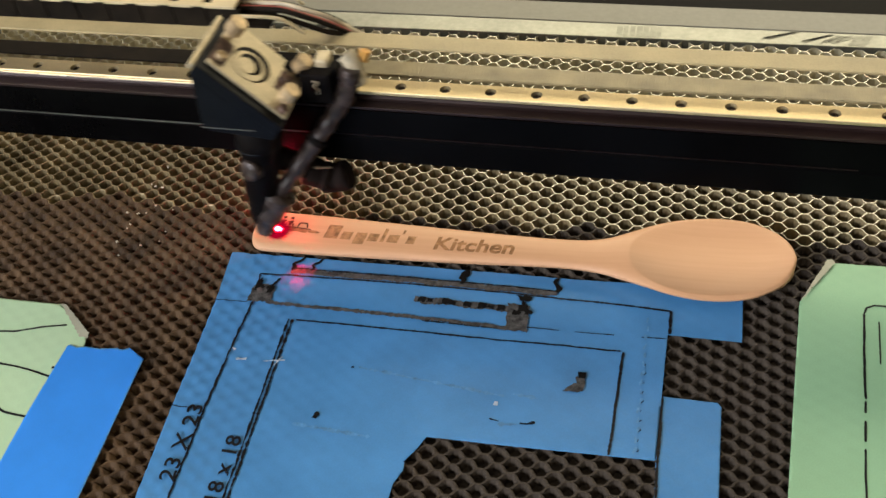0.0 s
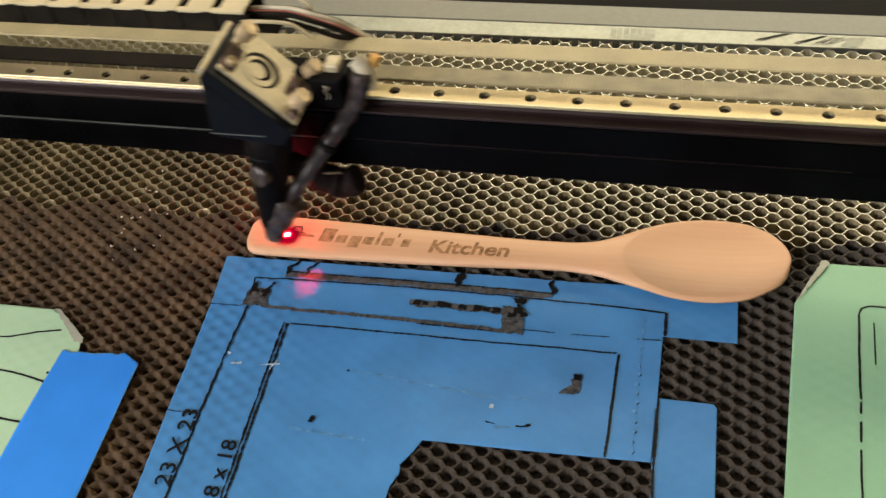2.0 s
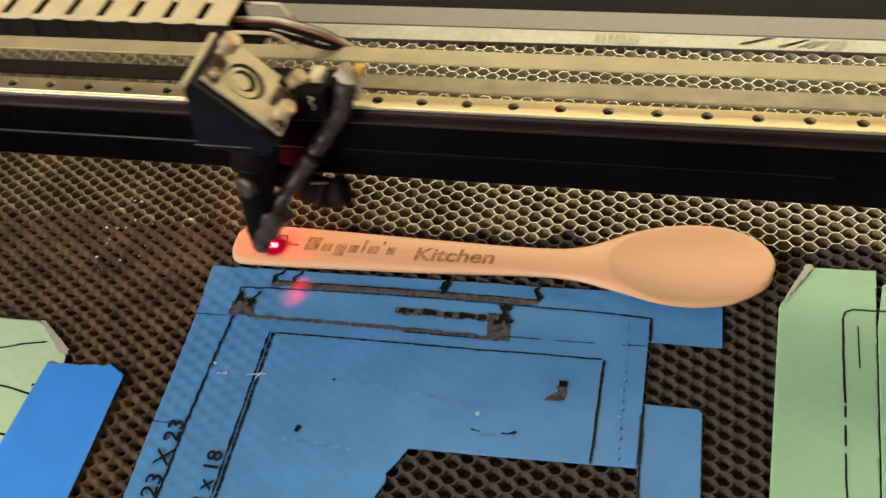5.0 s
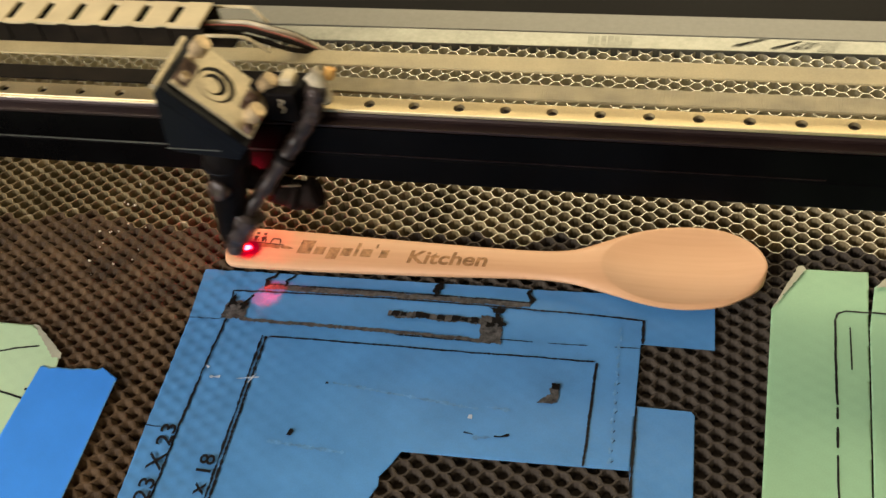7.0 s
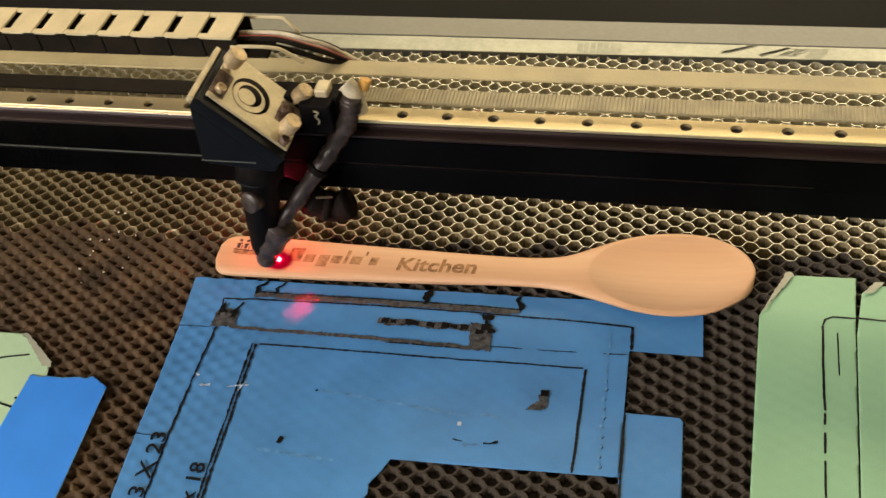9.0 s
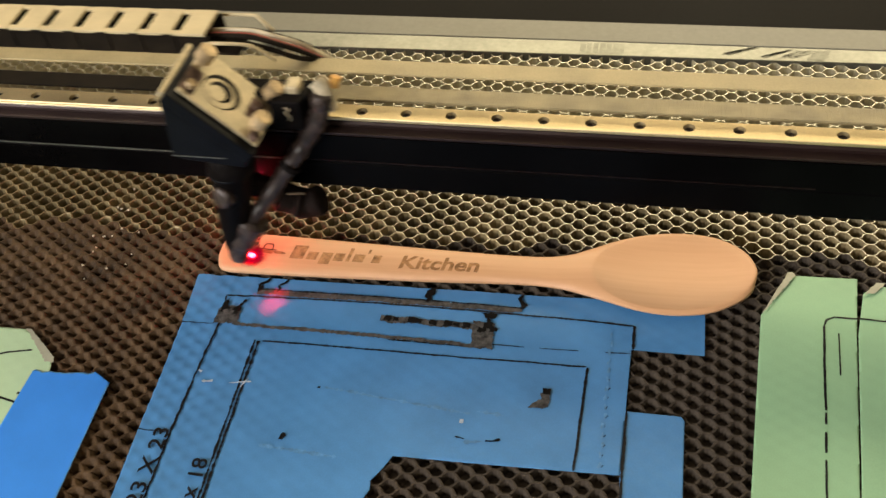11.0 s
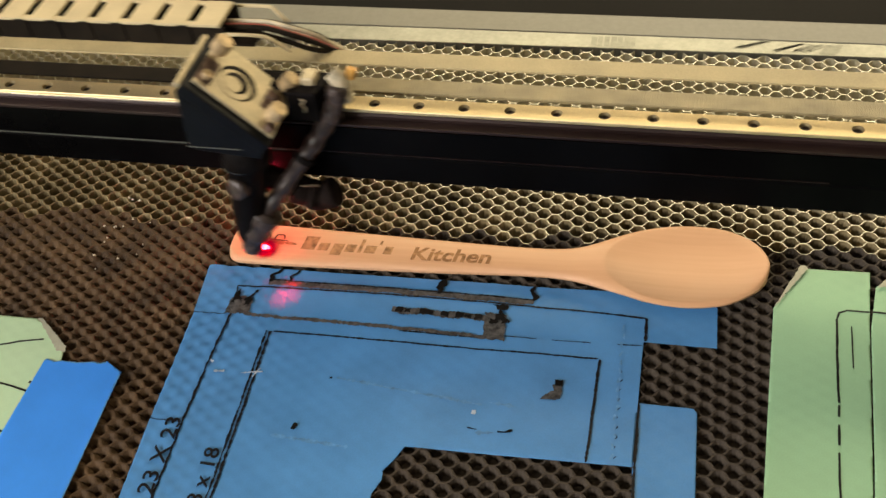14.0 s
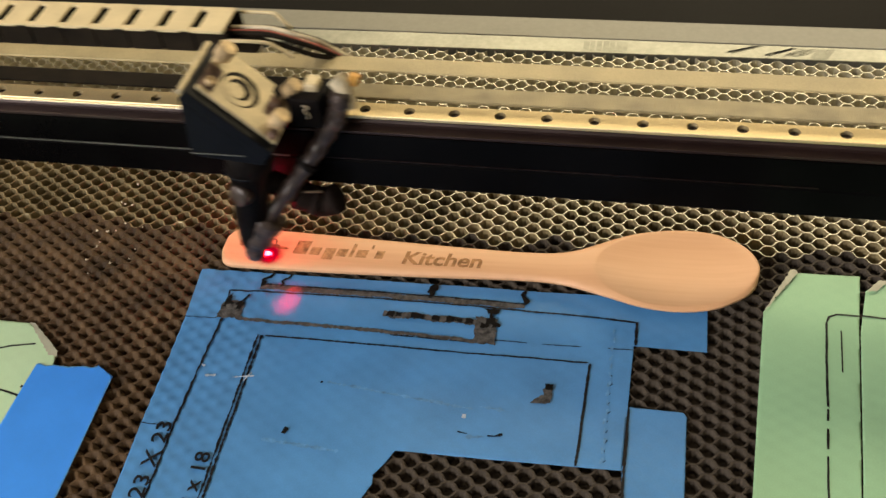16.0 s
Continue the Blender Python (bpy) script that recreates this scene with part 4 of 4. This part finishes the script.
    # carriage behind the plate and its connectors
    car = part("carriage", box(-0.012, 0.050, 0.030, 0.050, 0.0908, 0.1010, 0.001), M_BLACK, h, "black rail carriage")
    part("carriage_bracket", box(0.020, 0.050, 0.022, 0.034, 0.0980, 0.1120, 0.001), M_BLACK, car)
    part("sensor_block", box(0.0300, 0.0475, 0.0160, 0.0235, 0.0930, 0.1120, 0.0012), M_BLACK, car, "black sensor block")
    part("glue_mark", hose([(0.0385, 0.0155, 0.1085), (0.0410, 0.0153, 0.1075), (0.0388, 0.0155, 0.1050), (0.0405, 0.0155, 0.1025), (0.0398, 0.0155, 0.1000)], 0.0005, 6), M_WHITE, car, "squiggle of white glue")
    part("connector", box(0.0375, 0.0450, 0.0230, 0.0330, 0.1100, 0.1165, 0.0012), M_PLATE, car, "dusty connector block")
    part("connector", hose([(0.0596, 0.0262, 0.1010), (0.0588, 0.0270, 0.1080), (0.0570, 0.0275, 0.1140), (0.0540, 0.0285, 0.1175)], 0.0047, 12, 0.03, 5), M_WHITE, car, "white hose connector", True)
    part("connector", rod((0.0622, 0.0310, 0.1120), (0.0642, 0.0330, 0.1175), 0.0030, n=12, b=0.0005), M_GOLD, car, "orange fitting")
    # glowing shells that paint the red halo of the spot in the thin smoke
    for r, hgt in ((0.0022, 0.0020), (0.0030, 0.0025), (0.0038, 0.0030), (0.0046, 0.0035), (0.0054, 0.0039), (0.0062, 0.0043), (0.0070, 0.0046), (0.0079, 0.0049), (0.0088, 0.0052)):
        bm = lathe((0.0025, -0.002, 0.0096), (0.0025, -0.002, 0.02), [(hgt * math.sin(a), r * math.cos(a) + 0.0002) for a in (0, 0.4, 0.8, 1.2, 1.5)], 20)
        part("glow_halo", bm, M_HALO if r < 0.004 else M_HALO_THIN, h, "thin glowing shell of the painted red halo", True)
    # light of the beam on the wood and of the pointer
    part("laser_spot", lathe((0.0025, -0.002, 0.0098), (0.0025, -0.002, 0.0130), [(0.0, 0.0011), (0.0010, 0.0017), (0.0020, 0.0011)], 16), M_SPOT, h, "glowing red-white laser spot", True)
    # an added fill lamp, unseen behind the nozzle, which reddens the wood and the beam
    part("red_fill_lamp", lathe((-0.0020, 0.0100, 0.0340), (-0.0020, 0.0100, 0.0300), [(0.0, 0.0006), (0.0007, 0.0012), (0.0014, 0.0012), (0.0021, 0.0006)], 12), M_RED_FILL, h, "small red fill lamp added out of sight")
    return h


def make_pointer(h):
    """The diode deep in a short barrel, throwing a red patch on the tape before the spoon."""
    b = Vector((0.0220, -0.0270, 0.0))
    a = b + (Vector((0.0325, 0.0040, 0.0360)) - b) * 1.37
    w = (b - a).normalized()
    bm = lathe(a, b, [(0.0, 0.0022), (0.0152, 0.0022), (0.0152, 0.0013), (0.0008, 0.0013)], 18)
    barrel = part("pointer_barrel", bm, M_MATT, h, "black pointer barrel", True)
    part("diode", lathe(a + w * 0.0010, b, [(0.0, 0.0011), (0.0004, 0.0011)], 12), M_DIODE, barrel, "glowing red diode")


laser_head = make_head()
make_pointer(laser_head)


# ---- cable chain: origin like the head's ----
def make_chain():
    c = thing("cable_chain", "dusty cream and black plastic cable chain with wires", "cable chain")
    for k in range(14):
        x1 = -0.0116 - 0.0202 * k
        x0 = x1 - 0.0202
        link = part("link", box(x0 + 0.0003, x1 - 0.0003, 0.0490, 0.0506, 0.1158, 0.1279, 0.0005), M_CHAIN_SIDE, c, "black chain link")
        part("link_side", box(x0 + 0.0003, x1 - 0.0003, 0.0708, 0.0724, 0.1158, 0.1279, 0.0005), M_CHAIN_SIDE, link)
        part("link_floor", box(x0, x1, 0.0506, 0.0708, 0.1158, 0.1170), M_CHAIN_SIDE, link)
        part("link_cover", box(x0 + 0.0026, x1 - 0.0026, 0.0486, 0.0727, 0.1280, 0.1297, 0.0004), M_CHAIN, link, "dusty cream cover strip")
        part("link_bridge", box(x0 - 0.0025, x0 + 0.0025, 0.0488, 0.0527, 0.1280, 0.1294, 0.0003), M_CHAIN, link)
        part("link_bridge", box(x0 - 0.0025, x0 + 0.0025, 0.0694, 0.0727, 0.1280, 0.1294, 0.0003), M_CHAIN, link)
        part("link_notch", box(x0 - 0.0075, x0 - 0.0012, 0.0478, 0.0492, 0.1283, 0.1291, 0.0002), M_CHAIN_SIDE, link)
    end = part("end_bracket", box(-0.0116, 0.004, 0.0495, 0.0722, 0.1160, 0.1172, 0.0003), M_CHAIN_SIDE, c, "black end bracket")
    part("bracket_arm", hose([(-0.014, 0.0755, 0.1250), (0.004, 0.0755, 0.1250), (0.0075, 0.0750, 0.1240), (0.0150, 0.0740, 0.1160)], 0.0010, 8), M_CHAIN, end, "", True)
    part("bracket_arm", hose([(-0.016, 0.0495, 0.1235), (0.006, 0.0495, 0.1235), (0.014, 0.0495, 0.1215), (0.024, 0.0495, 0.1140)], 0.0011, 8), M_CHAIN, end, "", True)
    wires = ((0.058, 0.1225, M_CHAIN_SIDE, 0.0015), (0.061, 0.1215, M_RED, 0.0013), (0.064, 0.1225, M_WHITE, 0.0013), (0.067, 0.1205, M_CHAIN_SIDE, 0.0015), (0.055, 0.1200, M_CHAIN_SIDE, 0.0015))
    for k, (y, z, m, r) in enumerate(wires):
        part("wire", hose([(-0.016, y, z), (0.006, y, z + 0.0004), (0.0213, y - 0.001, z - 0.0025), (0.034, y + 0.004, z - 0.0110), (0.047, 0.072 + 0.001 * k, 0.0960)], r, 8, 0.02), m, c, "", True)
    part("wire_sleeve", hose([(0.031, 0.0680, 0.1100), (0.039, 0.0710, 0.1040), (0.0480, 0.0735, 0.0960)], 0.0024, 10, 0.05), M_WHITE, c, "white wire sleeve", True)
    return c


chain = make_chain()


# ---- debris on the bed ----
def debris():
    vs, fs = [], []
    for k in range(19):
        y = random.uniform(0.035, 0.120)
        x, y = -0.118 + random.gauss(0, 0.010) - 0.25 * (y - 0.07), y
        r = random.uniform(0.0003, 0.0010)
        b = len(vs)
        for a in range(5):
            t = 2 * math.pi * a / 5 + random.random()
            vs.append((x + r * math.cos(t) * random.uniform(0.5, 1.5), y + r * math.sin(t), 0.0002 + random.uniform(0, 0.0006)))
        vs.append((x, y, 0.0016))
        fs += [(b + a, b + (a + 1) % 5, b + 5) for a in range(5)]
    me = bpy.data.meshes.new("debris")
    me.from_pydata(vs, [], fs)
    me.materials.append(M_DUST)
    tagged(new("debris", me), "pale flakes of cutting debris on the honeycomb", "debris", kind="stuff")


debris()


# ---- what moves ----
TURNS = [(0.315, 0), (1.729, 4), (7.739, 21), (8.451, 23), (11.641, 32), (12.668, 35), (12.992, 36), (13.626, 38), (14.553, 41), (15.479, 44)]


def sweep(t):
    """The spot's x: it runs to and fro, turning at the left at the times above."""
    k = 0
    while k < len(TURNS) - 2 and t > TURNS[k + 1][0]:
        k += 1
    (t0, n0), (t1, n1) = TURNS[k], TURNS[k + 1]
    p = (n0 + (t - t0) * (n1 - n0) / (t1 - t0)) % 1.0
    tri = 1 - abs(2 * p - 1)
    w = 0.7 * tri + 0.3 * (0.5 - 0.5 * math.cos(math.pi * tri))
    late = min(1.0, max(0.0, (t - 11.5) / 2.0))
    left, right = -0.0346 + 0.0017 * late, -0.0010 - 0.0022 * late
    return left + (right - left) * w


def advance(t):
    return -0.0003 - 0.00033 * (t - 7.0)


def motions():
    times = [k / 30 for k in range(0, 481)]
    slope = math.tan(radians(-1.4))
    walk(laser_head, [(t, pose(sweep(t), 0.0590 + advance(t) + slope * (sweep(t) + 0.02), 0.0, 0, 0, -1.4)) for t in times])
    walk(chain, [(t, pose(sweep(t), 0.0590 + advance(t) + slope * (sweep(t) + 0.02), 0.0, 0, 0, -1.4)) for t in times])
    walk(toothed_belt, [(t, Matrix.Translation((0, advance(t), 0)) @ GANTRY_AT @ Matrix.Translation((sweep(t) + 0.02, 0, 0))) for t in times])
    walk(gantry, [(t, Matrix.Translation((0, advance(t), 0)) @ GANTRY_AT) for t in (0.0, 4.0, 8.0, 12.0, 16.0)])


motions()
